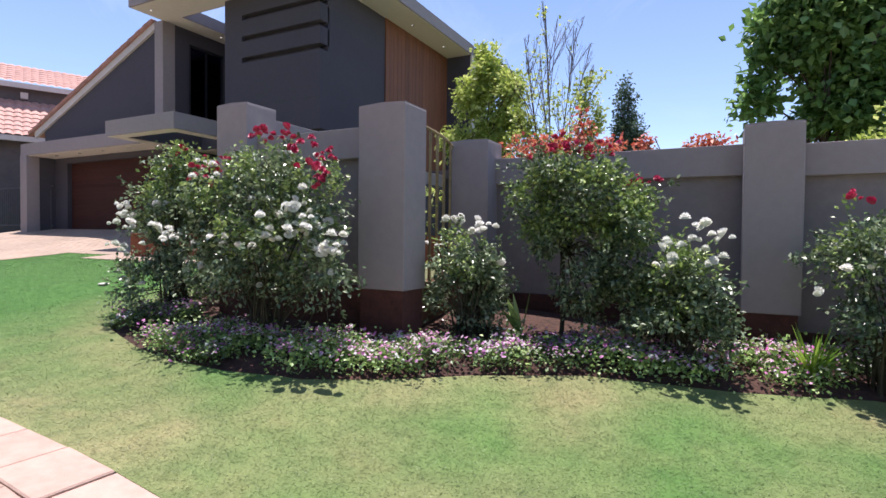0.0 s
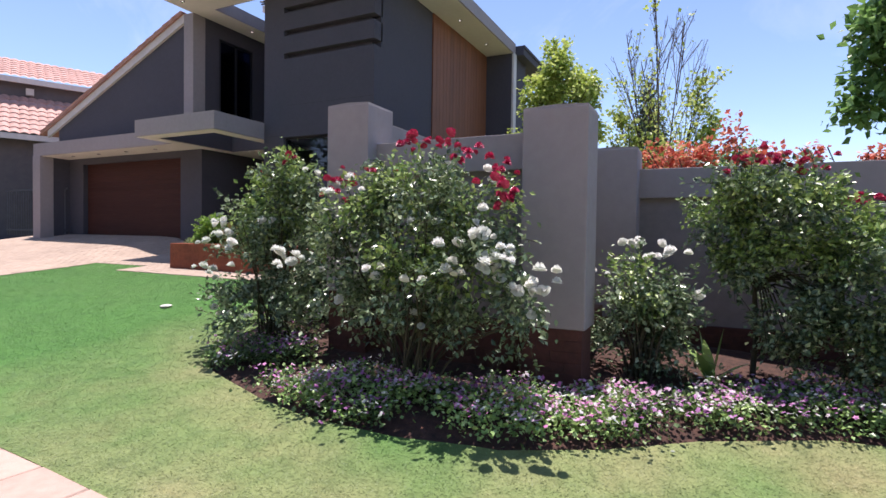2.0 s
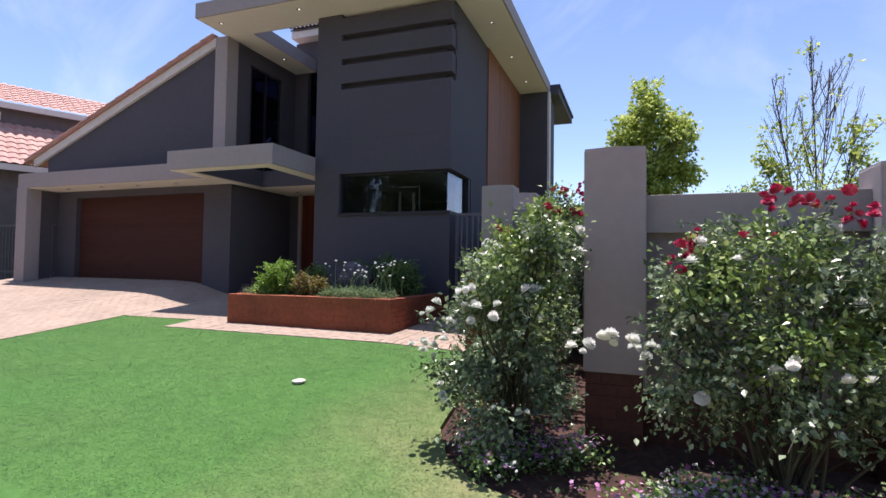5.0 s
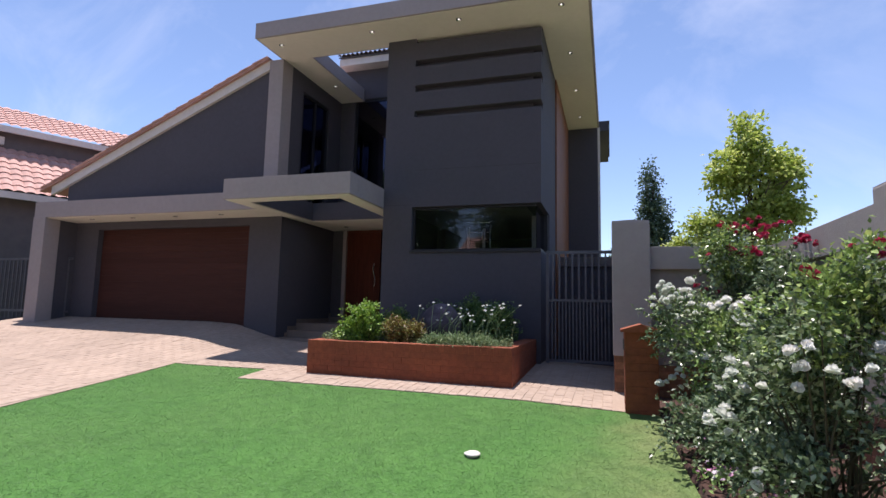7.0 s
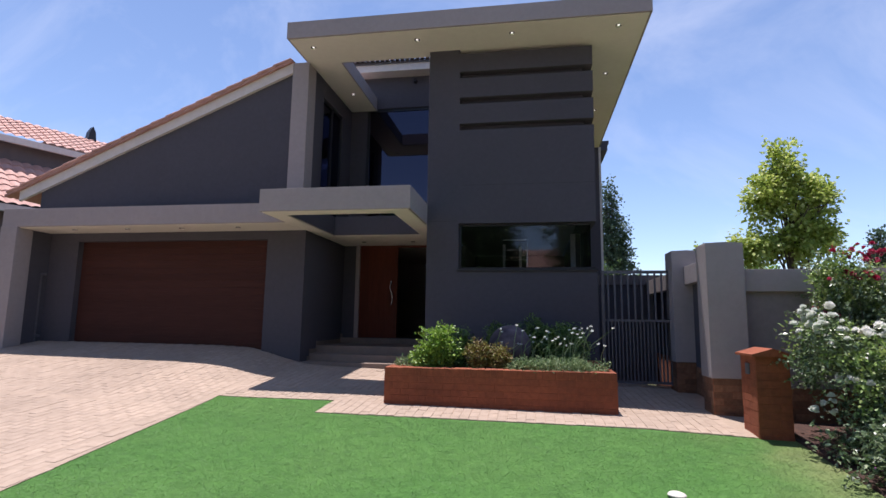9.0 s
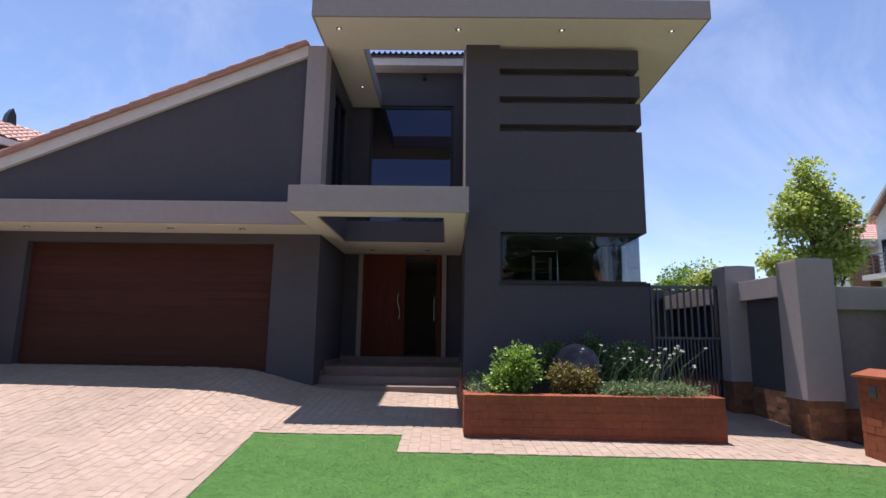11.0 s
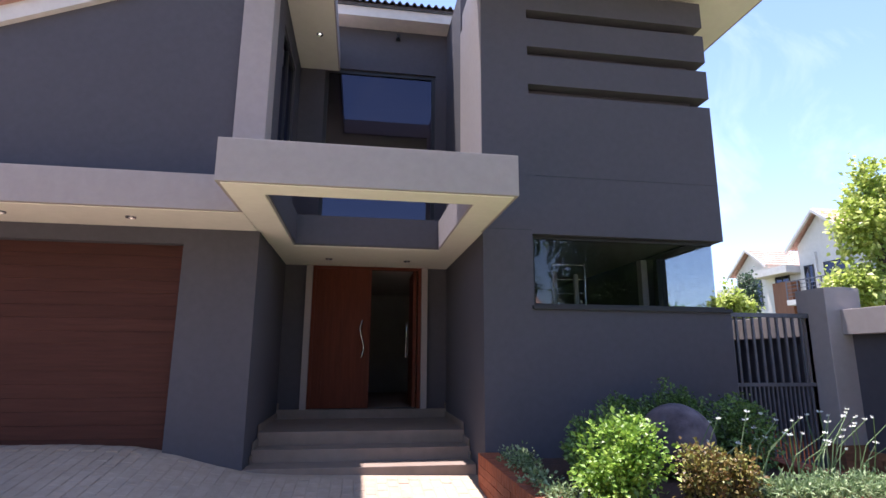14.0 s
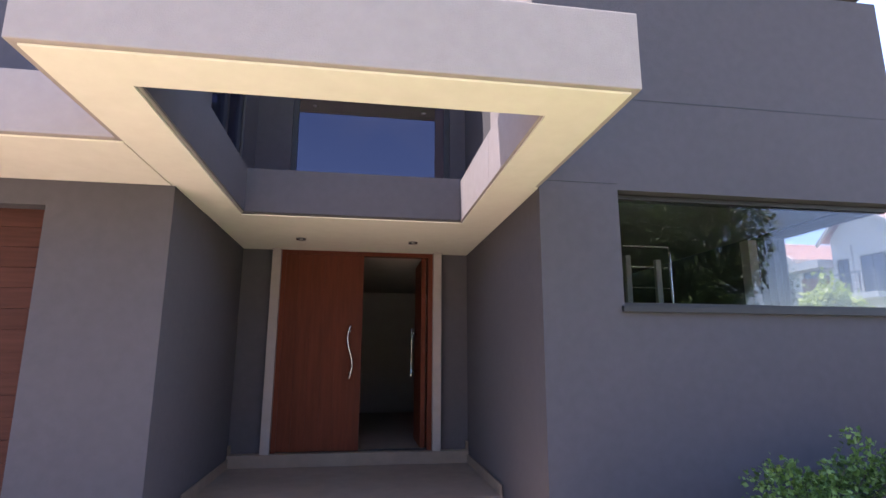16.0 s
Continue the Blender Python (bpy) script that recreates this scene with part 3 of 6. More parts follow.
# downlights
def downlight(x, y, z, lit):
    d = thing("downlight", x, y, z, "small round recessed ceiling downlight in the soffit", "downlight", "soffit downlights")
    bm = bmesh.new()
    bmesh.ops.create_cone(bm, cap_ends=False, segments=14, radius1=0.048, radius2=0.036, depth=0.014, matrix=Matrix.Translation((x, y, z - 0.005)))
    bmesh.ops.create_cone(bm, cap_ends=True, segments=14, radius1=0.05, radius2=0.05, depth=0.003, matrix=Matrix.Translation((x, y, z + 0.002)))
    part("ring", bm, "chrome", d)
    bm = bmesh.new()
    bmesh.ops.create_circle(bm, cap_ends=True, segments=12, radius=0.018, matrix=Matrix.Translation((x, y, z - 0.004)))
    part("lens", bm, "glow" if lit else "white", d)


for x, y in ((-9.18, 8.52), (-7.22, 8.52), (-5.53, 8.52), (-3.74, 8.52), (-9.12, 10.6), (-3.72, 10.3), (-3.72, 12.2), (-3.72, 14.0)):
    downlight(x, y, ZS - 0.014, True)
for x, y in ((-8.85, 10.9), (-7.75, 10.9), (-14.2, 8.9), (-13.02, 8.9), (-11.85, 8.9), (-10.68, 8.9)):
    downlight(x, y, ZC - 0.014, False)

# corner window
cwin = part("window", boxes((-6.5, XR - 0.02, YF + 0.06, YF + 0.16, 3.17, 3.22), (-6.5, -6.46, YF + 0.08, YF + 0.14, 3.22, 3.99), (-6.46, XR - 0.1, YF + 0.08, YF + 0.14, 3.96, 3.99),
                           (XR - 0.12, XR - 0.02, YF + 0.16, 10.26, 3.17, 3.22), (XR - 0.16, XR - 0.02, 10.2, 10.3, 3.2, 4.0)), "dark_metal", house, "dark framed frameless-corner window")
part("sill", boxes((-6.52, XR + 0.01, YF - 0.03, YF + 0.06, 3.15, 3.19)), "dark_metal", cwin)
part("pane", boxes((-6.46, XR - 0.09, YF + 0.105, YF + 0.113, 3.22, 3.96)), "glass", cwin)
part("pane", boxes((XR - 0.098, XR - 0.09, YF + 0.12, 10.2, 3.22, 3.99)), "glass", cwin)
# room behind it, its shade put into the colour of back wall and floor
part("interior_wall", boxes((XL + 0.25, XR - 0.25, 13.8, 13.9, 1.8, 4.0)), "interior_shaded", house)
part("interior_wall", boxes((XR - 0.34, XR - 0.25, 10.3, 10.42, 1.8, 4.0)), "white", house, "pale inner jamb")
part("interior_floor", boxes((XL + 0.25, XR - 0.25, YF + 0.25, 13.9, 1.75, 1.8)), "interior_shaded", house)
part("interior_ceiling", boxes((XL + 0.25, XR - 0.3, YF + 0.3, 13.9, 4.02, 4.1)), "interior", house)
stair = thing("stair_balustrade", -5.55, 10.32, 1.8, "white stair balustrade posts with thin steel rails behind the window", "balustrade")
parts("post", [(-5.785, -5.735, 10.29, 10.34, 1.8, 3.8), (-5.465, -5.415, 10.31, 10.36, 1.8, 3.77)], "white", stair, "white painted post")
part("rod", tube(bmesh.new(), [(-5.31, 10.33, 1.8), (-5.31, 10.33, 3.95)], [0.012, 0.012], 8), "chrome", stair, "thin steel rod")
for z in (2.6, 2.85, 3.1, 3.3, 3.5, 3.7, 3.9):
    part("rail", tube(bmesh.new(), [(-5.78, 10.33, z), (-5.31, 10.33, z)], [0.007, 0.007], 6), "chrome", stair)
# room behind the balcony window, in the same shade-darkened colour
parts("interior_wall", [(-9.42, XL + 0.25, 14.5, 14.6, 4.0, 8.1), (-9.6, -9.42, 11.85, 14.6, 4.0, 8.1)], "interior_shaded", house)
part("interior_floor", boxes((-9.6, -6.8, 11.78, 14.6, 4.15, 4.3)), "interior_shaded", house)
part("interior_ceiling", boxes((-9.6, -6.8, 11.85, 14.6, 8.1, 8.2)), "interior_shaded", house)
parts("interior_wall", [(-9.6, -6.8, 15.4, 15.5, 1.5, 4.0), (-9.9, -9.6, 11.78, 15.5, 1.5, 4.0), (-6.82, -6.7, 11.78, 15.5, 1.5, 4.0)], "interior", house)
part("interior_floor", boxes((-9.6, -6.8, 11.53, 15.5, 1.6, 1.878)), "step", house)
part("interior_ceiling", boxes((-9.6, -6.8, 11.8, 15.5, 3.98, 4.0)), "interior", house)
parts("wall", [(-15.2, -14.95, 9.6, 15.6, 1.0, 4.3), (-15.2, -3.3, 15.5, 15.7, 1.0, 4.3), (-15.0, -9.9, 9.6, 15.5, 4.05, 4.3)], "charcoal", house)

# garage door of horizontal boards
gdoor = part("garage_door", boxes((-14.5, -10.3, 9.49, 9.53, 1.6, 3.85)), "garage_wood", house, "dark brown timber sectional garage door")
for i in range(16):
    z = 1.66 + i * 0.1355
    part("board", boxes((-14.5, -10.3, 9.472, 9.49, z, z + 0.133)), "garage_wood", gdoor)

# front door with pale frame; the narrow leaf stands open
door = part("front_door", boxes((-9.11, -7.466, 11.56, 11.6, 1.88, 1.895)), "dark_metal", house, "red-brown timber double front door with pale posts, one leaf open")
parts("post", [(-9.2, -9.11, 11.44, 11.62, 1.885, 3.99), (-7.466, -7.376, 11.44, 11.62, 1.885, 3.99)], "taupe", door, "pale plaster door post")
part("frame", boxes((-9.11, -9.06, 11.5, 11.6, 1.885, 3.94), (-7.516, -7.466, 11.5, 11.6, 1.885, 3.94), (-9.11, -7.466, 11.5, 11.6, 3.94, 3.99)), "wood", door)
leaf = part("leaf", boxes((-9.06, -8.23, 11.52, 11.57, 1.895, 3.94)), "wood", door, "closed leaf of upright timber boards")
for i in range(6):
    x = -9.06 + i * 0.83 / 6
    part("board", boxes((x + 0.0006, x + 0.1377, 11.51, 11.52, 1.9, 3.935)), "wood", leaf)
open_leaf = part("leaf", boxes((-7.58, -7.53, 11.6, 12.3, 1.895, 3.94)), "wood", door, "narrow leaf standing open into the hall")


def wavy_handle(x, y, z0, z1, amp, along_y=False):
    bm = bmesh.new()
    pts = []
    for i in range(17):
        t = i / 16
        s = amp * math.sin(2 * math.pi * t)
        pts.append((x if along_y else x + s, y + s if along_y else y, z0 + (z1 - z0) * t))
    tube(bm, pts, [0.012] * 17, 8)
    for z in (z0 + 0.06, z1 - 0.06):
        if along_y:
            tube(bm, [(x, y, z), (x + 0.06, y, z)], [0.008, 0.008], 6)
        else:
            tube(bm, [(x, y, z), (x, y + 0.06, z)], [0.008, 0.008], 6)
    return bm


part("handle", wavy_handle(-8.35, 11.45, 2.62, 3.17, 0.028), "chrome", leaf, "wavy brushed steel pull handle", True)
part("handle", wavy_handle(-7.64, 12.05, 2.62, 3.17, 0.028, True), "chrome", open_leaf, "wavy brushed steel pull handle", True)

# steps: two treads, the landing and a raised threshold
steps = thing("entrance_steps", -8.3, 10.0, 1.4, "shallow brown-grey tiled steps up to the front door", "steps", kind="structure")
TREADS = [("step", 9.36, 9.72, 1.49), ("step", 9.72, 10.05, 1.62), ("landing", 10.05, 11.43, 1.765), ("threshold", 11.43, 11.53, 1.885)]
for name, y0, y1, z in TREADS:
    part(name, boxes((-9.51, -7.08, y0, y1, 1.2, z), bevel=0.006), "step", steps)
    y0 = max(y0, 9.62)
    for x0, x1 in ((-9.508, -9.492), (-7.098, -7.082)):
        part("skirting", boxes((x0, x1, y0 + 0.01, y1, z, z + 0.085), bevel=0.003), "step", steps)

# ---- boundary walls ----
def pillar(x0, x1, y0, y1, top, foot, label):
    """Plastered gate pillar with a slightly peaked top, standing on a brick plinth."""
    cx, cy = (x0 + x1) / 2, (y0 + y1) / 2
    ob = thing("wall_pillar", cx, cy, gz(cx, cy), label, "pillar", "boundary pillars")
    bm = boxes((x0, x1, y0, y1, foot, top - 0.02), bevel=0.012)
    part("shaft", bm, "taupe", ob)
    bm = prism([(x0 + 0.004, top - 0.03), (x1 - 0.004, top - 0.03), (x1 - 0.004, top - 0.012), (cx, top), (x0 + 0.004, top - 0.012)], "y", y0 + 0.004, y1 - 0.004)
    part("cap", bm, "taupe", ob)
    PLINTHS.append((ob, x0 + 0.02, x1 - 0.02, y0 + 0.02, y1 - 0.02, min(gz(x0, y0), gz(x1, y0), gz(x0, y1)) - 0.12, foot))


def wall_run(name, x0, x1, y0, y1, top, face, foot, label):
    """Garden wall: recessed panel, proud cap band, brick plinth. face is the side that carries the recess."""
    ob = thing(name, (x0 + x1) / 2, (y0 + y1) / 2, gz((x0 + x1) / 2, (y0 + y1) / 2), label, "wall", kind="structure")
    band = 0.29
    part("cap", boxes((x0, x1, y0, y1, top - band, top), bevel=0.006), "taupe", ob)
    inset = 0.125 if name.startswith("wall_passage") else 0.06
    px0, px1, py0, py1 = x0, x1, y0, y1
    if face == "-y":
        py0 += inset
    if face == "-x":
        px0 += inset
    part("panel", boxes((px0, px1, py0, py1, foot, top - band)), "charcoal" if name.startswith("wall_passage") else "panel", ob)
    ex, ey = (0.03, 0.0) if face == "-y" else (0.0, 0.03)
    PLINTHS.append((ob, px0 - ex, px1 + ex, py0 - 0.03 - ey, py1 + ey, gz((x0 + x1) / 2, y0) - 0.25, foot))


PLINTHS = []
PX3 = 3.81
PIL = "tall taupe plastered wall pillar on a brick plinth"
pillar(-1.237, -0.785, 3.89, 4.31, 3.08, 1.36, PIL)
pillar(0.645, 1.148, 3.89, 4.28, 2.885, 1.19, PIL)
pillar(0.845, 1.33, 5.36, 5.78, 2.78, 1.10, PIL)
pillar(PX3, PX3 + 0.465, 5.39, 5.85, 2.735, 1.02, PIL)
pillar(-2.985, -2.52, 7.13, 7.555, 3.35, 1.6, PIL)
pillar(-2.98, -2.5, 8.86, 9.29, 3.475, 1.68, PIL)
wall_run("wall_rose_bed", -0.785, 0.645, 4.03, 4.2, 2.715, "-y", 1.2, "taupe plastered garden wall with a proud cap band")
wall_run("wall_return", -1.13, -0.95, 4.31, 7.2, 3.0, "-x", 1.4, "taupe plastered garden wall running back from the street")
wall_run("wall_gate_side", -2.52, -0.95, 7.2, 7.38, 3.0, "-y", 1.5, "taupe plastered garden wall beside the side passage")
wall_run("wall_passage", -2.80, -2.62, 7.555, 8.86, 3.2, "-x", 1.62, "taupe plastered wall along the side passage")
wall_run("wall_passage_back", -2.75, -2.57, 9.292, 11.93, 3.2, "-x", 1.68, "dark plastered wall along the side passage behind the gate")
wall_run("wall_street", 1.33, PX3, 5.58, 5.76, 2.575, "-y", 1.05, "taupe plastered street wall behind the roses")
wall_run("wall_street", PX3 + 0.465, 12.0, 5.58, 5.76, 2.55, "-y", 0.85, "taupe plastered street wall behind the roses")

# steel bars in the jog of the wall
bars = thing("steel_screen", 1.0, 4.7, gz(1.0, 4.7), "rusty pale steel bar screen closing the jog in the wall", "screen")
part("sill", boxes((0.85, 1.03, 4.28, 5.36, 0.8, 1.22)), "plinth_brick", bars, "brick sill below the bars")
for i in range(7):
    y = 4.34 + i * 0.16
    part("bar", boxes((0.875, 0.90, y, y + 0.025, 1.22, 2.665 + 0.15 * math.sqrt(max(0.0, 1 - ((y - 4.45) / 0.93) ** 2)))), "rust_bar", bars)
arch = [(0.8875, float(y), 2.675 + 0.15 * math.sqrt(max(0.0, 1 - ((y - 4.45) / 0.93) ** 2))) for y in np.linspace(4.28, 5.36, 15)]
part("top_rail", tube(bmesh.new(), arch, [0.017] * 15, 8), "rust_bar", bars, "arched steel top rail")

# side gate
gate = thing("side_gate", -3.45, 9.15, gz(-3.45, 9.15), "grey painted steel side gate with upright bars", "gate")
part("gate_frame", boxes((-4.06, -4.01, 9.13, 9.18, 1.28, 3.17), (-2.98, -2.93, 9.13, 9.18, 1.28, 3.17), (-4.01, -2.98, 9.13, 9.18, 3.12, 3.17), (-4.01, -2.98, 9.13, 9.18, 2.31, 2.35), (-4.01, -2.98, 9.13, 9.18, 1.3, 1.34)), "gate_metal", gate)
for i in range(9):
    x = -3.96 + i * 0.108
    part("bar", boxes((x, x + 0.028, 9.142, 9.168, 2.35, 3.12)), "gate_metal", gate)
for i in range(17):
    x = -3.97 + i * 0.0575
    part("bar", boxes((x, x + 0.022, 9.144, 9.166, 1.34, 2.31)), "gate_metal", gate)

# ---- bricks and pavers ----
def brick_mesh(name, lx, ly, lz, material, soft=0.006):
    """One brick with chamfered edges, centred."""
    bm = boxes((-lx / 2, lx / 2, -ly / 2, ly / 2, -lz / 2, lz / 2))
    bmesh.ops.bevel(bm, geom=list(bm.edges), offset=soft, segments=1, affect="EDGES")
    me = bpy.data.meshes.new(name)
    bm.to_mesh(me)
    bm.free()
    me.materials.append(M[material])
    return me


def lay(name, me, parent, x, y, z, rz=0.0, rx=0.0, ry=0.0):
    ob = new(name, me)
    ob.parent = parent
    ob.location = Vector((x, y, z)) - BASE.get(parent, Vector((0, 0, 0)))
    ob.rotation_euler = (rx, ry, rz)
    return ob


RB = random.Random(4)
STRETCH = {}


def bricks_on_face(parent, along, a0, a1, at, z0, z1, material, course=0.0815, length=0.222, thick=0.05, out=-1):
    """Stretcher courses on one upright face; the last brick of a course is cut to the corner."""
    n = max(1, round((z1 - z0) / course))
    h = (z1 - z0) / n
    for k in range(n):
        a = a0 - (0.5 * length if k % 2 else 0.0)
        while a < a1 - 0.01:
            b0, b1 = max(a, a0), min(a + length, a1)
            if b1 - b0 > 0.03:
                key = (material, round(b1 - b0, 3), round(h, 4))
                if key not in STRETCH:
                    STRETCH[key] = brick_mesh("brick", b1 - b0 - 0.003, thick, h - 0.003, material, 0.0018)
                c, d = (b0 + b1) / 2, at + out * RB.uniform(0.0, 0.003)
                if along == "x":
                    lay("brick", STRETCH[key], parent, c, d, z0 + (k + 0.5) * h, 0.0)
                else:
                    lay("brick", STRETCH[key], parent, d, c, z0 + (k + 0.5) * h, math.pi / 2)
            a += length


for ob, x0, x1, y0, y1, z0, z1 in PLINTHS:
    # mortar core, then the courses on the sides that face the street and the passage
    tone = "maroon_brick" if y0 < 6 else "plinth_brick"
    part("plinth_core", boxes((x0 - 0.002, x1 - 0.002, y0 - 0.002, y1, z0, z1 - 0.002)), "mortar" if y0 > 6 else "maroon_brick", ob, "brown mortar core of the plinth")
    if x1 < 9:
        bricks_on_face(ob, "x", x0, x1, y0 + 0.02, z0, z1, tone)
    if ob.name.startswith("wall_pillar") or ob.name in ("wall_passage", "wall_return"):
        bricks_on_face(ob, "y", y0, y1, x0 + 0.02, z0, z1, tone)

# raised brick planter in front of the tower
planter = thing("brick_planter", -5.7, 7.8, 1.25, "raised orange-red face brick planter against the house", "planter")
PX0, PX1, PY0, PY1, PZ0, PZ1 = -7.145, -4.205, 6.68, 8.98, 1.12, 1.672
part("core", boxes((PX0 + 0.0025, PX1 - 0.0025, PY0 + 0.0025, PY0 + 0.2, PZ0, PZ1 - 0.006), (PX0 + 0.0025, PX0 + 0.2, PY0 + 0.2, PY1, PZ0, PZ1 - 0.006), (PX1 - 0.2, PX1 - 0.0025, PY0 + 0.2, PY1, PZ0, PZ1 - 0.01)), "mortar", planter)
part("soil", boxes((PX0 + 0.2, PX1 - 0.2, PY0 + 0.2, PY1, PZ0, PZ1 - 0.07)), "soil", planter, "dark planting soil")
HEAD = 0.105
bricks_on_face(planter, "x", PX0, PX1, PY0 + 0.025, PZ1 - HEAD - 4 * 0.0815 - 0.0815, PZ1 - HEAD, "brick")
bricks_on_face(planter, "y", PY0, PY1, PX0 + 0.025, PZ1 - HEAD - 4 * 0.0815 - 0.0815, PZ1 - HEAD, "brick")
bricks_on_face(planter, "y", PY0, PY1, PX1 - 0.025, PZ1 - HEAD - 4 * 0.0815 - 0.0815, PZ1 - HEAD, "brick", out=1)
head_y = brick_mesh("header_brick", 0.0755, 0.218, HEAD - 0.004, "brick", 0.005)
n = int((PX1 - PX0) / 0.0815)
for i in range(n):
    lay("header_brick", head_y, planter, PX0 + 0.04 + i * (PX1 - PX0 - 0.08) / (n - 1), PY0 + 0.108, PZ1 - HEAD / 2 + RB.uniform(-0.002, 0.002))
n = int((PY1 - PY0 - 0.22) / 0.0815)
for i in range(n):
    for x in (PX0 + 0.108, PX1 - 0.108):
        lay("header_brick", head_y, planter, x, PY0 + 0.26 + i * (PY1 - PY0 - 0.3) / (n - 1), PZ1 - HEAD / 2 + RB.uniform(-0.002, 0.002), math.pi / 2)

# brick letter box pillar
lbz = gz(-2.7, 6.1)
letter = thing("letter_box", -2.7, 6.25, lbz, "orange-red brick letter box pillar with a pitched cap", "letter box")
part("core", boxes((-2.8675, -2.5325, 6.0525, 6.44, lbz - 0.1, 1.935)), "mortar", letter)
bricks_on_face(letter, "x", -2.87, -2.53, 6.075, lbz - 0.06, 1.94, "brick")
bricks_on_face(letter, "y", 6.06, 6.46, -2.845, lbz - 0.06, 1.94, "brick")
bricks_on_face(letter, "y", 6.06, 6.46, -2.555, lbz - 0.06, 1.94, "brick", out=1)
part("cap", prism([(-2.91, 1.94), (-2.49, 1.94), (-2.49, 1.965), (-2.7, 2.03), (-2.91, 1.965)], "y", 6.01, 6.5), "brick", letter, "pitched terracotta cap")
part("plate", boxes((-2.885, -2.872, 6.2, 6.3, 1.74, 1.86)), "gate_metal", letter, "small grey metal plate")

# pavers: 220 x 110 mm in stretcher rows, lying to the fall of the ground
PAVER = brick_mesh("paver", 0.212, 0.102, 0.05, "paver", 0.006)
RP = random.Random(9)


def paver_spots(x0, x1, y0, y1, lx=0.22, ly=0.11, turned=False):
    """Stretcher rows across, or turned to run up towards the house."""
    if turned:
        for y, x, length in paver_spots(y0, y1, x0, x1, lx, ly):
            yield x, y, length
        return
    for j in range(int((y1 - y0) / ly)):
        y = y0 + (j + 0.5) * ly
        a = x0 - (0.5 * lx if j % 2 else 0.0)
        while a < x1 - 0.02:
            b0, b1 = max(a, x0), min(a + lx, x1)
            yield (b0 + b1) / 2, y, b1 - b0
            a += lx


def paver_tilt(x, y):
    return math.atan((gz(x, y + 0.05) - gz(x, y - 0.05)) / 0.1), -math.atan((gz(x + 0.1, y) - gz(x - 0.1, y)) / 0.2)


def joined_pavers(name, spots, ly, material, parent, label, turned=False):
    """Pavers past those that lie nearest, as one piece of real geometry."""
    base = []
    for z, k in ((-0.02, 0.0), (-0.003, 0.0), (0.0, 0.003)):
        for sx, sy in ((-1, -1), (1, -1), (1, 1), (-1, 1)):
            base.append((sx, sy, z, k))
    quads = [(8, 9, 10, 11)] + [(a + i, a + (i + 1) % 4, a + 4 + (i + 1) % 4, a + 4 + i) for a in (0, 4) for i in range(4)]
    vs, fs = [], []
    for m, (x, y, lx) in enumerate(spots):
        rx, ry = paver_tilt(x, y)
        wx, wy = (ly, lx) if turned else (lx, ly)
        p = np.array([(sx * (wx / 2 - 0.003 - k), sy * (wy / 2 - 0.003 - k), z) for sx, sy, z, k in base])
        p[:, 2] += p[:, 1] * math.tan(rx) - p[:, 0] * math.tan(ry) + gz(x, y) + RP.uniform(-0.0025, 0.0025)
        p[:, 0] += x + RP.uniform(-0.002, 0.002)
        p[:, 1] += y + RP.uniform(-0.002, 0.002)
        vs.append(p)
        fs.append(np.array(quads) + 12 * m)
    ob = raw(name, np.concatenate(vs), np.concatenate(fs), material, parent, label)
    return tagged(ob, kind="stuff")


pav_ob, drive_ob, road_ob = bpy.data.objects["pavement"], bpy.data.objects["driveway"], bpy.data.objects["road"]
near_p, far_p = [], []
for x, y, lp in paver_spots(-9.6, -2.95, 6.08, 9.25, turned=True):
    if (x < -7.82 and y < 6.78) or (PX0 < x < PX1 and y > PY0 + 0.05):
        continue
    (near_p if (-9.3 < x < -7.15 and 6.6 < y < 9.25 and lp > 0.2 and len(near_p) < 290) else far_p).append((x, y, lp))
for x, y, lp in near_p:
    rx, ry = paver_tilt(x, y)
    lay("paver", PAVER, pav_ob, x + RP.uniform(-0.002, 0.002), y + RP.uniform(-0.002, 0.002), gz(x, y) - 0.025 + RP.uniform(-0.0025, 0.0025), math.pi / 2 + RP.uniform(-0.008, 0.008), ry, -rx)
joined_pavers("paver_field", far_p, 0.11, "paver", pav_ob, "pale pink-grey block pavers", True)
near_d, far_d = [], []
for x, y, lp in paver_spots(-15.6, -9.6, 1.5, 9.45, turned=True):
    (near_d if x > -10.9 and 3.6 < y < 9.2 and lp > 0.2 and len(near_d) < 290 else far_d).append((x, y, lp))
for x, y, lp in near_d:
    rx, ry = paver_tilt(x, y)
    lay("paver", PAVER, drive_ob, x + RP.uniform(-0.002, 0.002), y + RP.uniform(-0.002, 0.002), gz(x, y) - 0.025 + RP.uniform(-0.0025, 0.0025), math.pi / 2 + RP.uniform(-0.008, 0.008), ry, -rx)
joined_pavers("paver_field", far_d, 0.11, "paver", drive_ob, "pale pink-grey block pavers", True)
joined_pavers("paver_field", [q for q in paver_spots(-9.6, -9.05, 1.72, 6.74, turned=True) if q[0] + 0.03 < lawn_left(q[1])], 0.11, "paver", edge_ob, "pale pink-grey block pavers beside the lawn", True)
joined_pavers("paver_field", list(paver_spots(-14.0, 9.0, -3.0, 0.7)), 0.11, "paver", road_ob, "pink block pavers of the street")
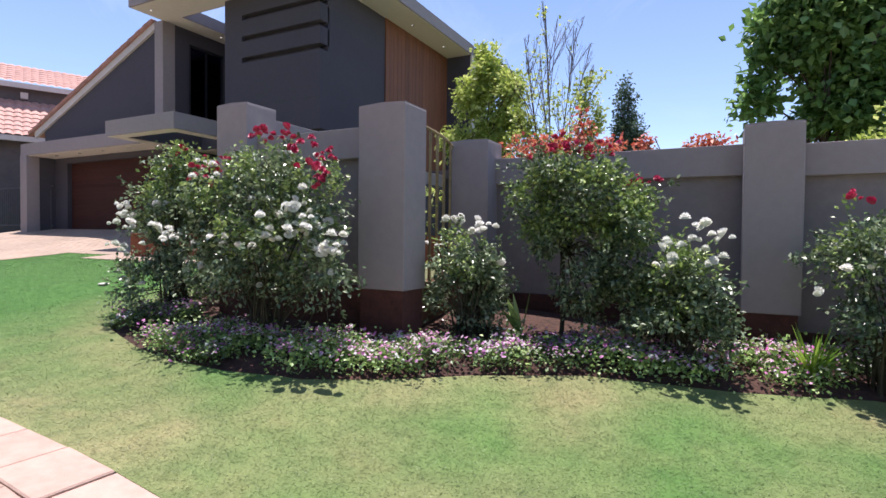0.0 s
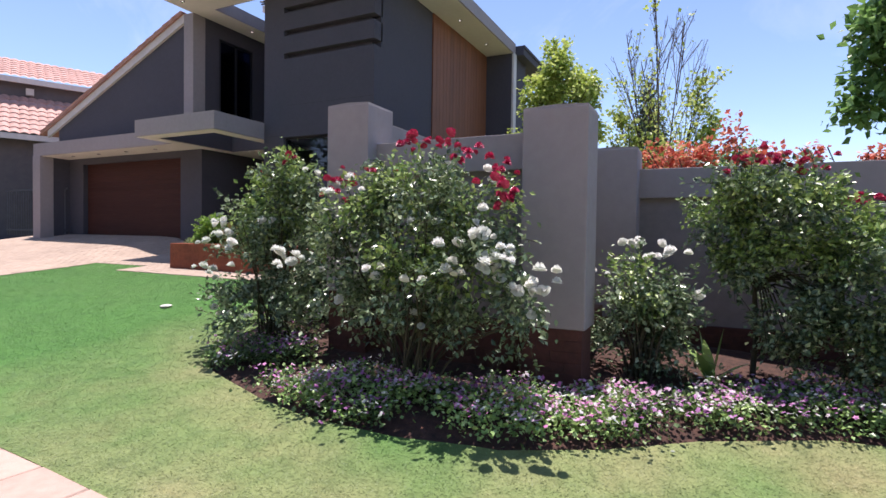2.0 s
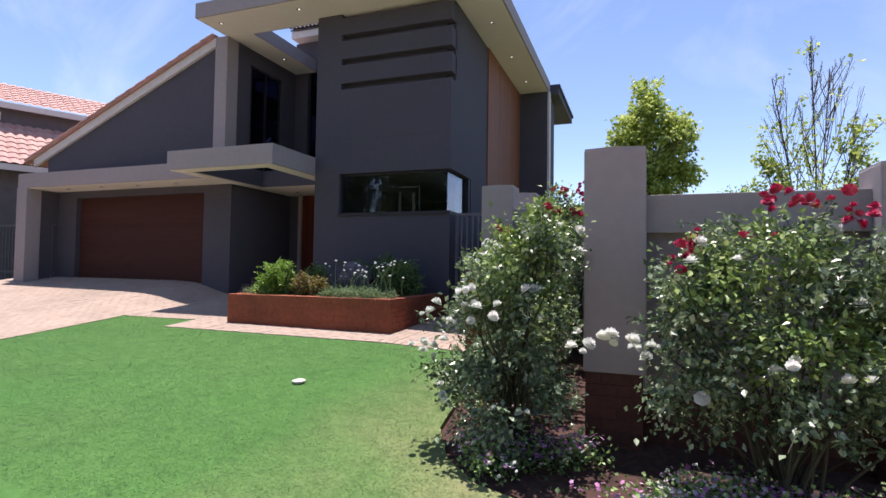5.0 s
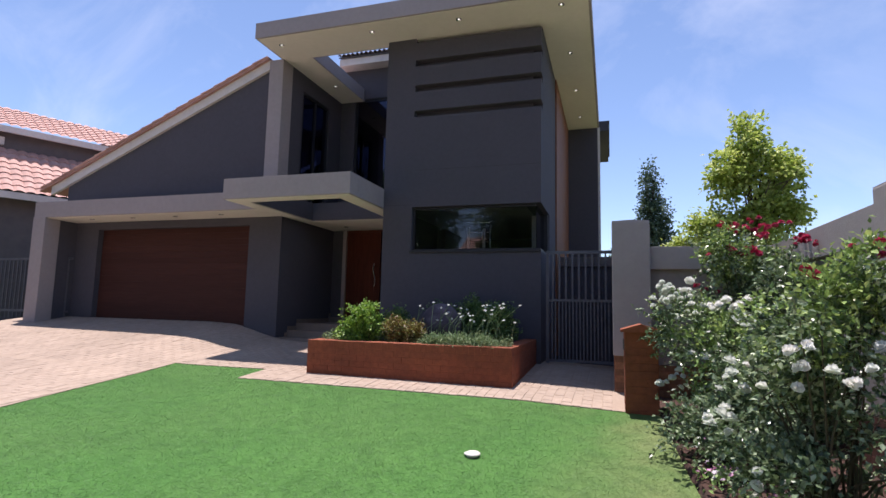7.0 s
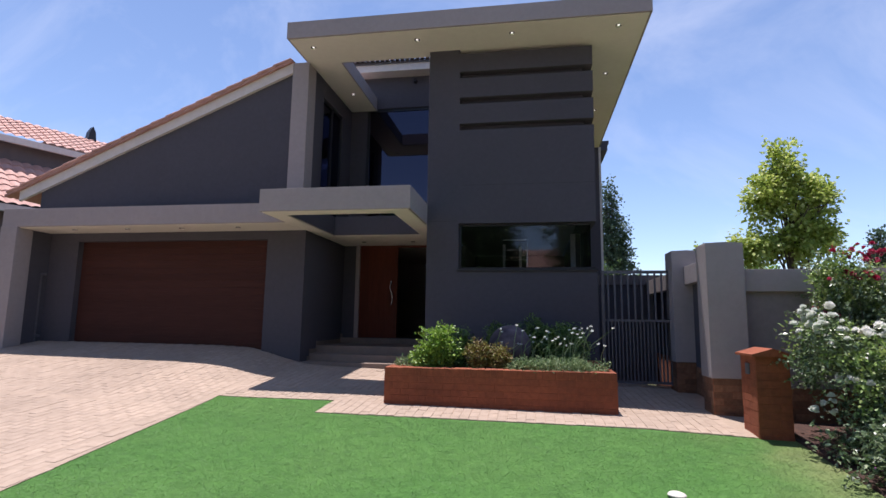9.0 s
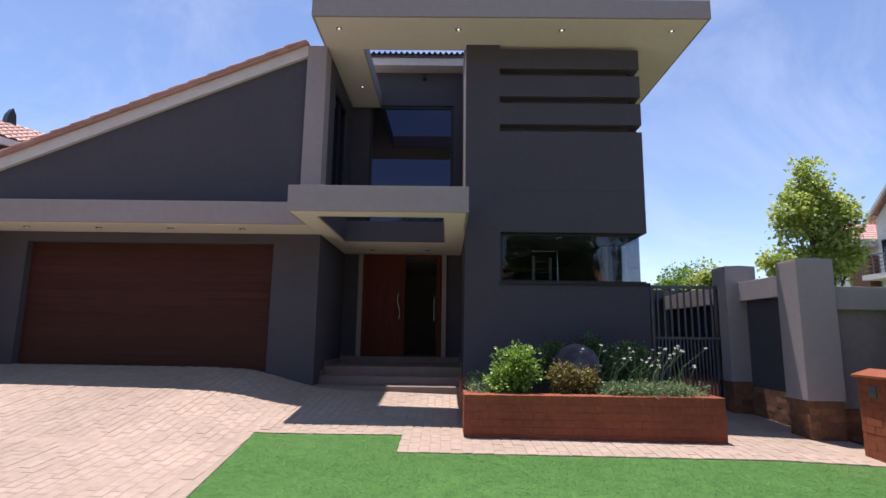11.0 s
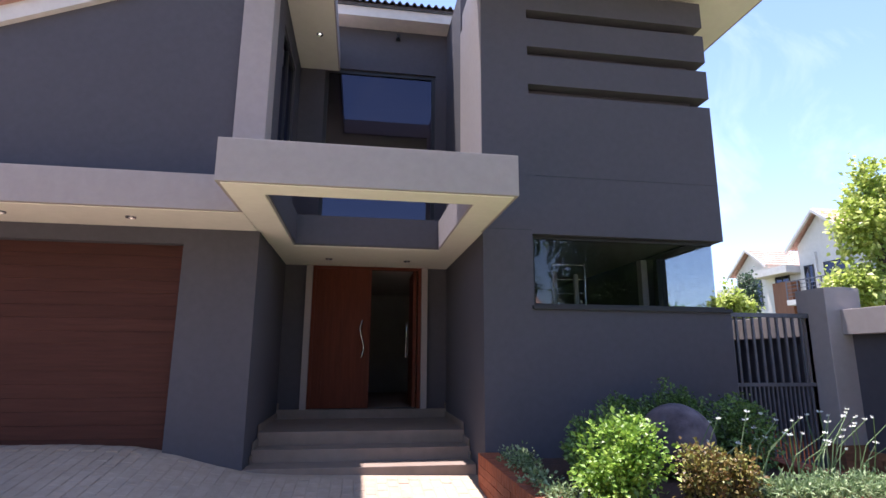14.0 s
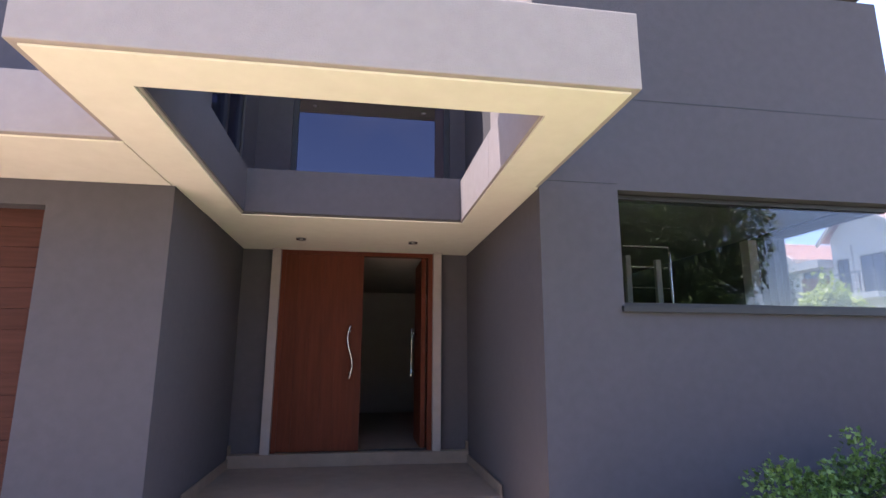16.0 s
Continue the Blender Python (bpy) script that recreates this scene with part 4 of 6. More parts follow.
# kerb slabs along the lawn
KERB = brick_mesh("kerb_slab", 0.44, 0.365, 0.08, "kerb", 0.008)
kerb = thing("kerb", 0.0, 1.28, gz(0, 1.28), "salmon concrete edging slabs along the lawn", "kerb", kind="structure")
for i in range(52):
    for j in range(2):
        x = -13.7 + i * 0.45 + 0.2 * j
        y = kerb_y(x) - 0.195 - j * 0.375
        rx, ry = paver_tilt(x, y)
        lay("kerb_slab", KERB, kerb, x, y, gz(x, y) - 0.036 + RP.uniform(-0.003, 0.003), RP.uniform(-0.006, 0.006) - (0.035 if abs(x) < 4.2 else 0.0), rx, ry)

# ---- roof tiles ----
def barrel_tile(name, length, width, rise):
    """An S-shaped clay roof tile: half-round roll and trough."""
    bm = bmesh.new()
    rows = []
    for yy in (0.0, length):
        top = []
        for i in range(9):
            u = i / 8
            z = rise * math.sin(math.pi * min(1, u / 0.6)) if u < 0.6 else -0.25 * rise * math.sin(math.pi * (u - 0.6) / 0.4)
            top.append((u * width, yy, z + (0.025 if yy == 0 else 0)))
        rows.append(top)
    up = [[bm.verts.new(p) for p in r] for r in rows]
    dn = [[bm.verts.new((p[0], p[1], p[2] - 0.018)) for p in r] for r in rows]
    for i in range(8):
        bm.faces.new((up[0][i], up[0][i + 1], up[1][i + 1], up[1][i]))
        bm.faces.new((dn[0][i], up[0][i], up[0][i + 1], dn[0][i + 1])).normal_flip()
    bmesh.ops.recalc_face_normals(bm, faces=bm.faces)
    me = bpy.data.meshes.new(name)
    bm.to_mesh(me)
    bm.free()
    me.materials.append(M["slate_tile"])
    return me


TILE = barrel_tile("roof_tile", 0.36, 0.125, 0.038)
# eave tiles above the balcony
eave_roof = part("roof", prism([(11.2, 8.27), (13.5, 9.2), (13.5, 9.24), (11.2, 8.31)], "x", -9.4, XL + 0.5), "slate_tile", house, "dark tiled main roof")
for i in range(24):
    lay("roof_tile", TILE, eave_roof, -9.4 + i * 0.12, 11.16, 8.3, 0, math.atan(0.4))
# verge tiles on the gable slope, stepping up
slope = math.atan2(GZ1 - GZ0, GX1 - GX0)
VERGE = brick_mesh("verge_tile", 0.40, 0.17, 0.05, "tile", 0.012)
nv = 19
for i in range(nv):
    t = (i + 0.5) / nv
    x, z = GX0 - 0.25 + t * (GX1 - GX0 + 0.2), GZ0 - 0.08 + t * (GZ1 - GZ0 + 0.08)
    lay("verge_tile", VERGE, roof, x, 9.06, z + 0.06, 0, 0, -slope + radians(3.5))
part("verge", prism([(GX0 - 0.3, GZ0 - 0.12), (GX1, GZ1), (GX1, GZ1 + 0.05), (GX0 - 0.3, GZ0 - 0.07)], "y", 8.99, 9.14), "tile", house, "terracotta verge edge")


def tiled_slope(name, corner, along, up, nu, nv_, parent, label, material="pale_tile"):
    """A roof slope of barrel tiles as real relief: rolls across, laps up the slope."""
    corner, along, up = Vector(corner), Vector(along), Vector(up)
    nrm = along.cross(up).normalized()
    vs, fs = [], []
    seg = 6
    cols = nu * seg + 1
    for j in range(nv_):
        for e in (0.0, 1.0):
            for i in range(cols):
                u = i / (cols - 1)
                r = abs(math.sin(math.pi * (i % seg) / seg)) * 0.05
                p = corner + along * u + up * ((j + e) / nv_) + nrm * (r + (0.03 if e == 0 else 0.0))
                vs.append(p[:])
        a = 2 * j * cols
        fs += [(a + i, a + i + 1, a + cols + i + 1, a + cols + i) for i in range(cols - 1)]
        if j:
            b = a - cols
            fs += [(b + i, b + i + 1, a + i + 1, a + i) for i in range(cols - 1)]
    return raw(name, vs, fs, material, parent, label)


# ---- neighbouring houses ----
nl = thing("neighbour_house", -23.0, 13.0, 1.8, "neighbouring house with two levels of terracotta tiled roof", "house")
part("wall", boxes((-30.0, -20.0, 1.0, 30.0, 1.0, 5.3)), "neighbour_dark", nl)
part("wall", boxes((-30.0, -21.6, 4.5, 17.0, 5.3, 7.65)), "neighbour_dark", nl)
tiled_slope("roof", (-19.5, 1.0, 5.25), (0, 28.0, 0), (-2.1, 0, 1.7), 100, 8, nl, "lower terracotta tiled roof")
part("fascia", boxes((-19.56, -19.48, 1.0, 29.0, 5.05, 5.25)), "white", nl, "pale eave board")
tiled_slope("roof", (-21.2, 3.0, 7.62), (0, 14.6, 0), (-2.3, 0, 1.2), 54, 8, nl, "upper terracotta tiled roof")
tiled_slope("roof", (-21.2, 17.6, 7.62), (-4.6, 0, 0), (2.3 - 4.6 + 2.3 - 2.3, -2.3, 1.2), 16, 8, nl, "hipped end of the upper roof")
part("fascia", boxes((-21.26, -21.18, 3.0, 17.6, 7.42, 7.62)), "white", nl, "pale eave board")
part("vent", boxes((-21.6, -21.45, 11.3, 11.55, 7.05, 7.3)), "white", nl, "small white wall vent")
part("cowl", prism([(16.0, 8.7), (16.3, 8.7), (16.25, 9.1), (16.15, 9.3), (16.05, 9.1)], "x", -23.6, -23.3), "dark_metal", nl, "dark roof cowl")

nl.rotation_euler.z = radians(-25)
nl.location += Vector((0.55, 0.6, 0.05))

nr = thing("neighbour_house", 22.0, 30.0, 1.5, "pale plastered neighbouring house with gabled terracotta roofs", "house")
part("wall", prism([(28.2, -1.5), (32.0, -1.5), (32.0, 8.85), (30.2, 10.6), (28.2, 8.95)], "x", 18.0, 32.0), "neighbour", nr, "pale gabled wall")
part("wall", prism([(35.3, -1.5), (38.4, -1.5), (38.4, 8.0), (36.7, 9.45), (35.3, 8.4)], "x", 18.6, 30.0), "neighbour", nr, "pale gabled wall")
part("wall", boxes((18.4, 30.0, 38.4, 40.5, -1.5, 7.2)), "neighbour", nr)
part("wall", boxes((18.3, 30.0, 32.0, 35.3, -1.5, 7.6)), "neighbour", nr)
tiled_slope("roof", (17.6, 27.75, 8.75), (14.6, 0, 0), (0, 2.5, 2.0), 60, 9, nr, "terracotta roof slope")
tiled_slope("roof", (32.2, 32.45, 8.65), (-14.6, 0, 0), (0, -2.2, 2.1), 60, 9, nr, "terracotta roof slope")
tiled_slope("roof", (18.2, 35.0, 8.25), (12.0, 0, 0), (0, 1.7, 1.35), 50, 7, nr, "terracotta roof slope")
tiled_slope("roof", (30.2, 38.8, 7.85), (-12.0, 0, 0), (0, -2.1, 1.75), 50, 7, nr, "terracotta roof slope")
part("fascia", prism([(27.7, 8.5), (30.22, 10.55), (32.5, 8.45), (32.5, 8.65), (30.22, 10.75), (27.7, 8.7)], "x", 17.5, 17.65), "white", nr, "pale barge board")
part("fascia", prism([(35.0, 8.1), (36.7, 9.45), (38.8, 7.7), (38.8, 7.88), (36.7, 9.63), (35.0, 8.28)], "x", 18.1, 18.2), "white", nr, "pale barge board")
part("balcony", boxes((17.0, 18.0, 28.7, 32.2, 5.25, 5.55)), "neighbour", nr)
part("canopy", boxes((17.2, 18.3, 32.2, 35.3, 7.3, 7.75)), "neighbour", nr)
part("parapet", boxes((17.6, 18.2, 32.4, 33.9, 4.8, 6.8)), "clad", nr, "rust-red parapet wall")
part("parapet", boxes((18.8, 22.0, 27.3, 28.2, 5.4, 6.9)), "clad", nr, "rust-red parapet wall")
for y0, y1 in ((28.9, 30.3), (31.0, 31.7), (33.2, 34.4), (36.0, 37.0)):
    x = 18.0 if y0 < 32 else (18.3 if y0 < 35 else 18.6)
    w = part("window", boxes((x - 0.04, x + 0.04, y0, y0 + 0.08, 5.55, 7.6), (x - 0.04, x + 0.04, y1 - 0.08, y1, 5.55, 7.6), (x - 0.04, x + 0.04, y0, y1, 7.52, 7.6), (x - 0.04, x + 0.04, (y0 + y1) / 2 - 0.03, (y0 + y1) / 2 + 0.03, 5.55, 7.52)), "dark_metal", nr)
    part("pane", boxes((x - 0.02, x - 0.01, y0 + 0.08, y1 - 0.08, 5.55, 7.52)), "dark_glass", w)
rail = part("railing", boxes((17.02, 17.08, 28.7, 32.2, 6.62, 6.68)), "gate_metal", nr, "pale steel balcony railing")
for k in range(4):
    part("bar", boxes((17.03, 17.06, 28.7, 32.2, 5.75 + k * 0.22, 5.775 + k * 0.22)), "gate_metal", rail)
for y in (28.72, 29.6, 30.45, 31.3, 32.14):
    part("post", boxes((17.02, 17.07, y, y + 0.05, 5.55, 6.65)), "gate_metal", rail)
for y in (28.5, 30.7):
    part("downpipe", boxes((17.88, 18.0, y, y + 0.12, 5.0, 8.3)), "white", nr)

nr.location += Vector((0.0, -0.3, 0.55))

# palisade at the far end of the garage
fence = thing("side_fence", -16.6, 9.2, 1.7, "grey steel palisade side gate beside the garage", "fence")
part("rail", boxes((-18.4, -15.06, 9.18, 9.22, 3.1, 3.15), (-18.4, -15.06, 9.18, 9.22, 1.85, 1.9)), "gate_metal", fence)
for i in range(24):
    part("bar", boxes((-18.35 + i * 0.138, -18.325 + i * 0.138, 9.185, 9.215, 1.7, 3.1)), "gate_metal", fence)
# low brick wall along the neighbour's side, and the passage's far wall
solo("wall_neighbour", boxes((-19.0, -15.3, 7.0, 7.2, 1.2, 1.75)), "brick", "low orange brick boundary wall", "wall", "structure")
solo("wall_passage_end", boxes((-4.1, -1.2, 12.0, 12.15, 1.0, 3.13)), "charcoal", "dark plastered wall closing the side passage", "wall", "structure")
solo("wall_passage_cap", boxes((-4.1, -1.2, 11.94, 12.2, 3.13, 3.34)), "neighbour_dark", "dark plastered cap of the passage wall", "wall", "structure")
solo("wall_garden_back", boxes((-3.3, 9.0, 14.2, 14.4, 0.8, 3.0)), "panel", "plain plastered garden wall at the back", "wall", "structure")
solo("wall_facing_street", boxes((-40, 40, -16.3, -16.0, -1.5, 2.4)), "taupe", "plain plastered wall across the street", "wall", "structure")

# street-side house across the road, seen only in the window panes
opp = thing("opposite_house", -4.0, -22.0, 0.5, "house across the street with a terracotta hipped roof", "house")
part("wall", boxes((-14, 4, -30, -20, -1, 5.2)), "neighbour", opp)
tiled_slope("roof", (4.5, -19.5, 5.2), (-19, 0, 0), (0, -5.5, 2.9), 70, 14, opp, "terracotta tiled roof")

# small things on the lawn
def stone_mesh(x, y, z, r, flat, seed):
    bm = bmesh.new()
    bmesh.ops.create_icosphere(bm, subdivisions=3, radius=r)
    for v in bm.verts:
        v.co *= 1 + 0.16 * noise.noise(v.co * (3.0 / r * 0.3) + Vector((seed, 0, 0)))
        v.co.z *= flat
    bm.transform(Matrix.Translation((x, y, z)))
    return bm


spot = thing("garden_spotlight", -4.13, 4.37, gz(-4.13, 4.37), "low pale stone garden light on the lawn", "garden light")
part("stem", tube(bmesh.new(), [(-4.13, 4.37, gz(-4.13, 4.37) - 0.03), (-4.13, 4.37, gz(-4.13, 4.37) + 0.012)], [0.05, 0.045], 10), "stone", spot)
part("cap", stone_mesh(-4.13, 4.37, gz(-4.13, 4.37) + 0.008, 0.072, 0.26, 2.0), "stone", spot, "mushroom-like pale cap", True)
cz = gz(-3.31, 1.86)
cover = thing("drain_cover", -3.31, 1.86, cz, "round white concrete inspection cover in the lawn", "drain cover")
bm = bmesh.new()
bmesh.ops.create_cone(bm, cap_ends=True, segments=28, radius1=0.078, radius2=0.073, depth=0.03, matrix=Matrix.Translation((-3.31, 1.86, cz - 0.007)))
part("disc", bm, "white", cover)
bm = bmesh.new()
tube(bm, [(-3.31 + 0.08 * math.cos(a), 1.86 + 0.08 * math.sin(a), cz - 0.006) for a in np.linspace(0, 2 * math.pi, 25)], [0.007] * 25, 6)
part("rim", bm, "stone", cover)

# concrete ball in the planter
ball = solo("concrete_ball", stone_mesh(0, 0, 0, 0.001, 1, 0), "concrete", "weathered purple-grey concrete ball in the brick planter", "garden ball", smooth=True)
bm = bmesh.new()
bmesh.ops.create_uvsphere(bm, u_segments=40, v_segments=24, radius=0.32)
for v in bm.verts:
    v.co *= 1 + 0.008 * noise.noise(v.co * 8)
bm.to_mesh(ball.data)
bm.free()
ball.data.shade_smooth()
ball.location = (-5.56, 7.96, 1.91)

# ---- plants ----
def leaves(rng, centres, out, size, droop=0.25, slim=0.45):
    """Folded pointed leaves at the given spots, turned roughly outwards. Returns vertices and triangles."""
    n = len(centres)
    d = out + rng.normal(0, 0.75, (n, 3))
    d[:, 2] -= droop
    d /= np.linalg.norm(d, axis=1, keepdims=True) + 1e-9
    up = rng.normal(0, 0.6, (n, 3)) + np.array((0, 0, 1.0))
    side = np.cross(d, up)
    side /= np.linalg.norm(side, axis=1, keepdims=True) + 1e-9
    nrm = np.cross(side, d)
    s = size * rng.uniform(0.6, 1.25, (n, 1))
    base, tip = centres, centres + d * s
    mid = centres + d * s * 0.45 + nrm * s * 0.12
    v = np.stack([base, mid + side * s * slim, tip, mid - side * s * slim], 1).reshape(-1, 3)
    k = 4 * np.arange(n)[:, None]
    f = np.concatenate([k + np.array([0, 1, 2]), k + np.array([0, 2, 3])], 0)
    return v, f


def lobed_spots(rng, lobes, count, shell=0.45, gap=0.0, seed=0.0, spray=1, spread_=0.03):
    """Spots in a set of rounded lobes, thicker towards their outside, with gaps and an uneven outline."""
    lobes = np.array(lobes, float)
    vol = np.prod(lobes[:, 3:], axis=1) ** 0.75
    pick = rng.choice(len(lobes), count * 2, p=vol / vol.sum())
    u = rng.normal(0, 1, (count * 2, 3))
    u /= np.linalg.norm(u, axis=1, keepdims=True)
    r = rng.uniform(0, 1, (count * 2, 1)) ** shell
    wob = np.array([noise.noise((a * 2.2 + seed, b * 2.2, c * 2.2 + p)) for (a, b, c), p in zip(u, pick)])[:, None]
    pos = lobes[pick, :3] + u * r * (1 + 0.38 * wob) * lobes[pick, 3:]
    if gap:
        hole = np.array([noise.noise((p[0] * 4.2 + seed, p[1] * 4.2, p[2] * 4.2)) for p in pos])
        keep = hole > gap - 0.5
        pos, u = pos[keep], u[keep]
    pos, u = pos[:count], u[:count]
    if spray > 1:
        pos = np.repeat(pos, spray, 0) + rng.normal(0, spread_, (len(pos) * spray, 3))
        u = np.repeat(u, spray, 0)
    return pos, u


def petal_ball(name, r, rings, material, seed):
    """A bloom: rings of cupped petals round a closed heart."""
    rg = random.Random(seed)
    vs, fs = [], []
    for lift, reach, num, tilt in rings:
        for k in range(num):
            a = 2 * math.pi * (k + rg.uniform(-0.15, 0.15)) / num + lift * 7
            ca, sa = math.cos(a), math.sin(a)
            w = reach * 0.75
            pts = [(0.05 * reach, 0, 0), (0.6 * reach, -w, tilt * 0.55), (reach, 0, tilt), (0.6 * reach, w, tilt * 0.55)]
            b = len(vs)
            vs += [(r * (x * ca - y * sa), r * (x * sa + y * ca), r * (lift + z)) for x, y, z in pts]
            fs += [(b, b + 1, b + 2), (b, b + 2, b + 3)]
    me = bpy.data.meshes.new(name)
    me.from_pydata(vs, [], fs)
    me.materials.append(M[material])
    return me


ROSE_RINGS = [(0.0, 1.0, 6, 0.15), (0.1, 0.85, 6, 0.45), (0.2, 0.6, 5, 0.7), (0.3, 0.35, 4, 0.8)]
WHITE = [petal_ball("bloom", 0.050, ROSE_RINGS, "white_petal", s) for s in (1, 2)]
RED = [petal_ball("bloom", 0.043, ROSE_RINGS, "red_petal", s) for s in (3, 4)]


def shoots(rng, pos, out, num):
    """Leaf spots along young shoots that reach out beyond the bush, with their lines."""
    spots, dirs, lines = [], [], []
    for i in rng.choice(len(pos), num):
        d = out[i] + np.array((0, 0, 0.55)) + rng.normal(0, 0.35, 3)
        d /= np.linalg.norm(d)
        ll = rng.uniform(0.12, 0.34)
        line = [pos[i] + d * ll * t - np.array((0, 0, 0.28 * ll * t * t)) for t in (0.0, 0.35, 0.7, 1.0)]
        lines.append(line)
        for k in range(13):
            t = rng.uniform(0.1, 1.0)
            spots.append(pos[i] + d * ll * t - np.array((0, 0, 0.28 * ll * t * t)) + rng.normal(0, 0.012, 3))
            dirs.append(d * 0.4 + rng.normal(0, 0.5, 3))
    return np.array(spots), np.array(dirs), lines


def rose_bush(name, base, lobes, count, label, white=(), red=(), fresh=0.2, seed=1, size=0.048, category="rose bush", group="border roses", gap=0.48, stem=0.0):
    """A rose: arching canes, sprays of small leaves, and blooms in loose clusters."""
    rng = np.random.default_rng(seed)
    bx, by = base
    bz = gz(bx, by) - 0.04
    ob = thing(name, bx, by, bz, label, category, group)
    n_fresh = int(count * fresh)
    pos, out = lobed_spots(rng, lobes, count // 16, 0.42, 0.58, seed, 18, 0.05)
    far, far_out, lines = shoots(rng, pos, out, count // 48)
    v, f = leaves(rng, np.concatenate([pos, far]), np.concatenate([out, far_out]), size, 0.25, 0.33)
    tagged(raw("foliage", v, f, "rose_leaf", ob, "dark green glossy rose leaves"), kind="stuff")
    middle = sum(q[2] for q in lobes) / len(lobes)
    top = [(x, y, z + 0.3 * c, a * 0.95, b * 0.95, c * 0.75) for x, y, z, a, b, c in lobes if z >= middle - 0.05]
    pos2, out2 = lobed_spots(rng, top, max(1, n_fresh // 14), 0.3, 0.38, seed + 9, 14, 0.05)
    v, f = leaves(rng, pos2, out2, size, 0.25, 0.33)
    tagged(raw("young_foliage", v, f, "rose_leaf_fresh", ob, "fresh yellow-green young leaves"), kind="stuff")
    bm = bmesh.new()
    ends = [pos[i] for i in rng.choice(len(pos), 34)]
    for e in ends:
        e = Vector(e)
        s = Vector((bx + rng.uniform(-0.12, 0.12), by + rng.uniform(-0.12, 0.12), bz)) if not stem else Vector((bx, by, bz + stem))
        m = s.lerp(e, 0.55) + Vector((0, 0, 0.18)) - (e - s) * 0.12
        tube(bm, [s, s.lerp(m, 0.5) + Vector((0, 0, 0.05)), m, m.lerp(e, 0.6), e], [0.011, 0.009, 0.007, 0.005, 0.003], 5)
    for line in lines:
        tube(bm, [Vector(q) for q in line], [0.003, 0.0028, 0.0024, 0.0015], 4)
    if stem:
        tube(bm, [(bx, by, bz), (bx + 0.02, by, bz + stem * 0.5), (bx, by, bz + stem + 0.05)], [0.024, 0.02, 0.017], 8)
    tagged(part("cane_tangle", bm, "cane", ob, "thorny green-brown canes"), kind="stuff")
    for spots, meshes, tint in ((white, WHITE, "white"), (red, RED, "crimson")):
        for (x, y, z, num) in spots:
            for k in range(num if tint == "white" else num + num // 2):
                o = new("bloom", meshes[k % 2])
                o.parent = ob
                d = rng.normal(0, 0.04 + 0.005 * num, 3)
                o.location = Vector((x + d[0], y + d[1], z + 0.6 * d[2])) - BASE[ob]
                o.rotation_euler = (rng.uniform(-0.9, 0.5) + 0.5, rng.uniform(-0.7, 0.7), rng.uniform(0, 6))
                s = rng.uniform(0.5, 1.05)
                o.scale = (s, s, s)
                o["label"] = f"{tint} rose bloom"
    return ob


def shell_spots(lobes, num, seed, low=0.0, front=True):
    """Spots on the street-facing, upper outside of the lobes, for blooms."""
    rg = random.Random(seed)
    got = []
    while len(got) < num:
        x, y, z, a, b, c = rg.choice(lobes)
        u = Vector((rg.gauss(0, 1), rg.gauss(0, 1), rg.gauss(0, 1))).normalized()
        if u.z < low or (front and u.y > 0.35):
            continue
        got.append((x + u.x * a * 1.0, y + u.y * b * 1.0, z + u.z * c * 1.0, rg.choice((1, 1, 1, 1, 2, 2))))
    return got


LOBES_B = [(-0.08, 3.50, 2.15, 0.44, 0.35, 0.36), (-0.5, 3.30, 2.0, 0.27, 0.30, 0.3), (0.42, 3.40, 2.05, 0.32, 0.30, 0.32), (-0.58, 3.35, 1.5, 0.32, 0.29, 0.4), (0.5, 3.25, 1.62, 0.28, 0.34, 0.32), (0.0, 3.30, 1.65, 0.40, 0.40, 0.4), (0.85, 3.25, 1.45, 0.26, 0.20, 0.32), (0.25, 3.45, 1.3, 0.28, 0.22, 0.22), (-0.35, 3.45, 1.25, 0.28, 0.22, 0.2)]
rose_bush("rose_bush", (0.0, 3.4), LOBES_B, 9000, "large rose bush with crimson and white blooms against the wall",
          white=[(0.82, 3.07, 1.79, 9), (0.74, 3.00, 1.72, 6), (1.02, 3.05, 1.56, 8), (1.1, 3.05, 1.62, 5), (-0.86, 3.04, 1.69, 4), (0.68, 3.02, 1.9, 4), (0.5, 2.95, 1.68, 4), (-1.0, 3.05, 1.72, 3)] + shell_spots(LOBES_B, 26, 5, -0.35),
          red=[(-0.08, 3.43, 2.60, 7), (0.35, 3.38, 2.47, 7), (0.62, 3.40, 2.36, 6), (-0.53, 3.25, 2.3, 6), (-0.62, 3.20, 2.2, 5), (0.66, 3.25, 2.2, 6), (0.15, 3.50, 2.56, 4), (-0.2, 3.20, 2.35, 3), (0.72, 3.20, 2.1, 4)], fresh=0.45, seed=11)
LOBES_L = [(-1.75, 3.75, 2.0, 0.38, 0.36, 0.42), (-1.6, 3.7, 1.5, 0.42, 0.4, 0.42), (-2.05, 3.8, 1.5, 0.36, 0.36, 0.45), (-1.48, 3.75, 2.3, 0.22, 0.25, 0.3), (-1.8, 3.6, 1.15, 0.5, 0.4, 0.3)]
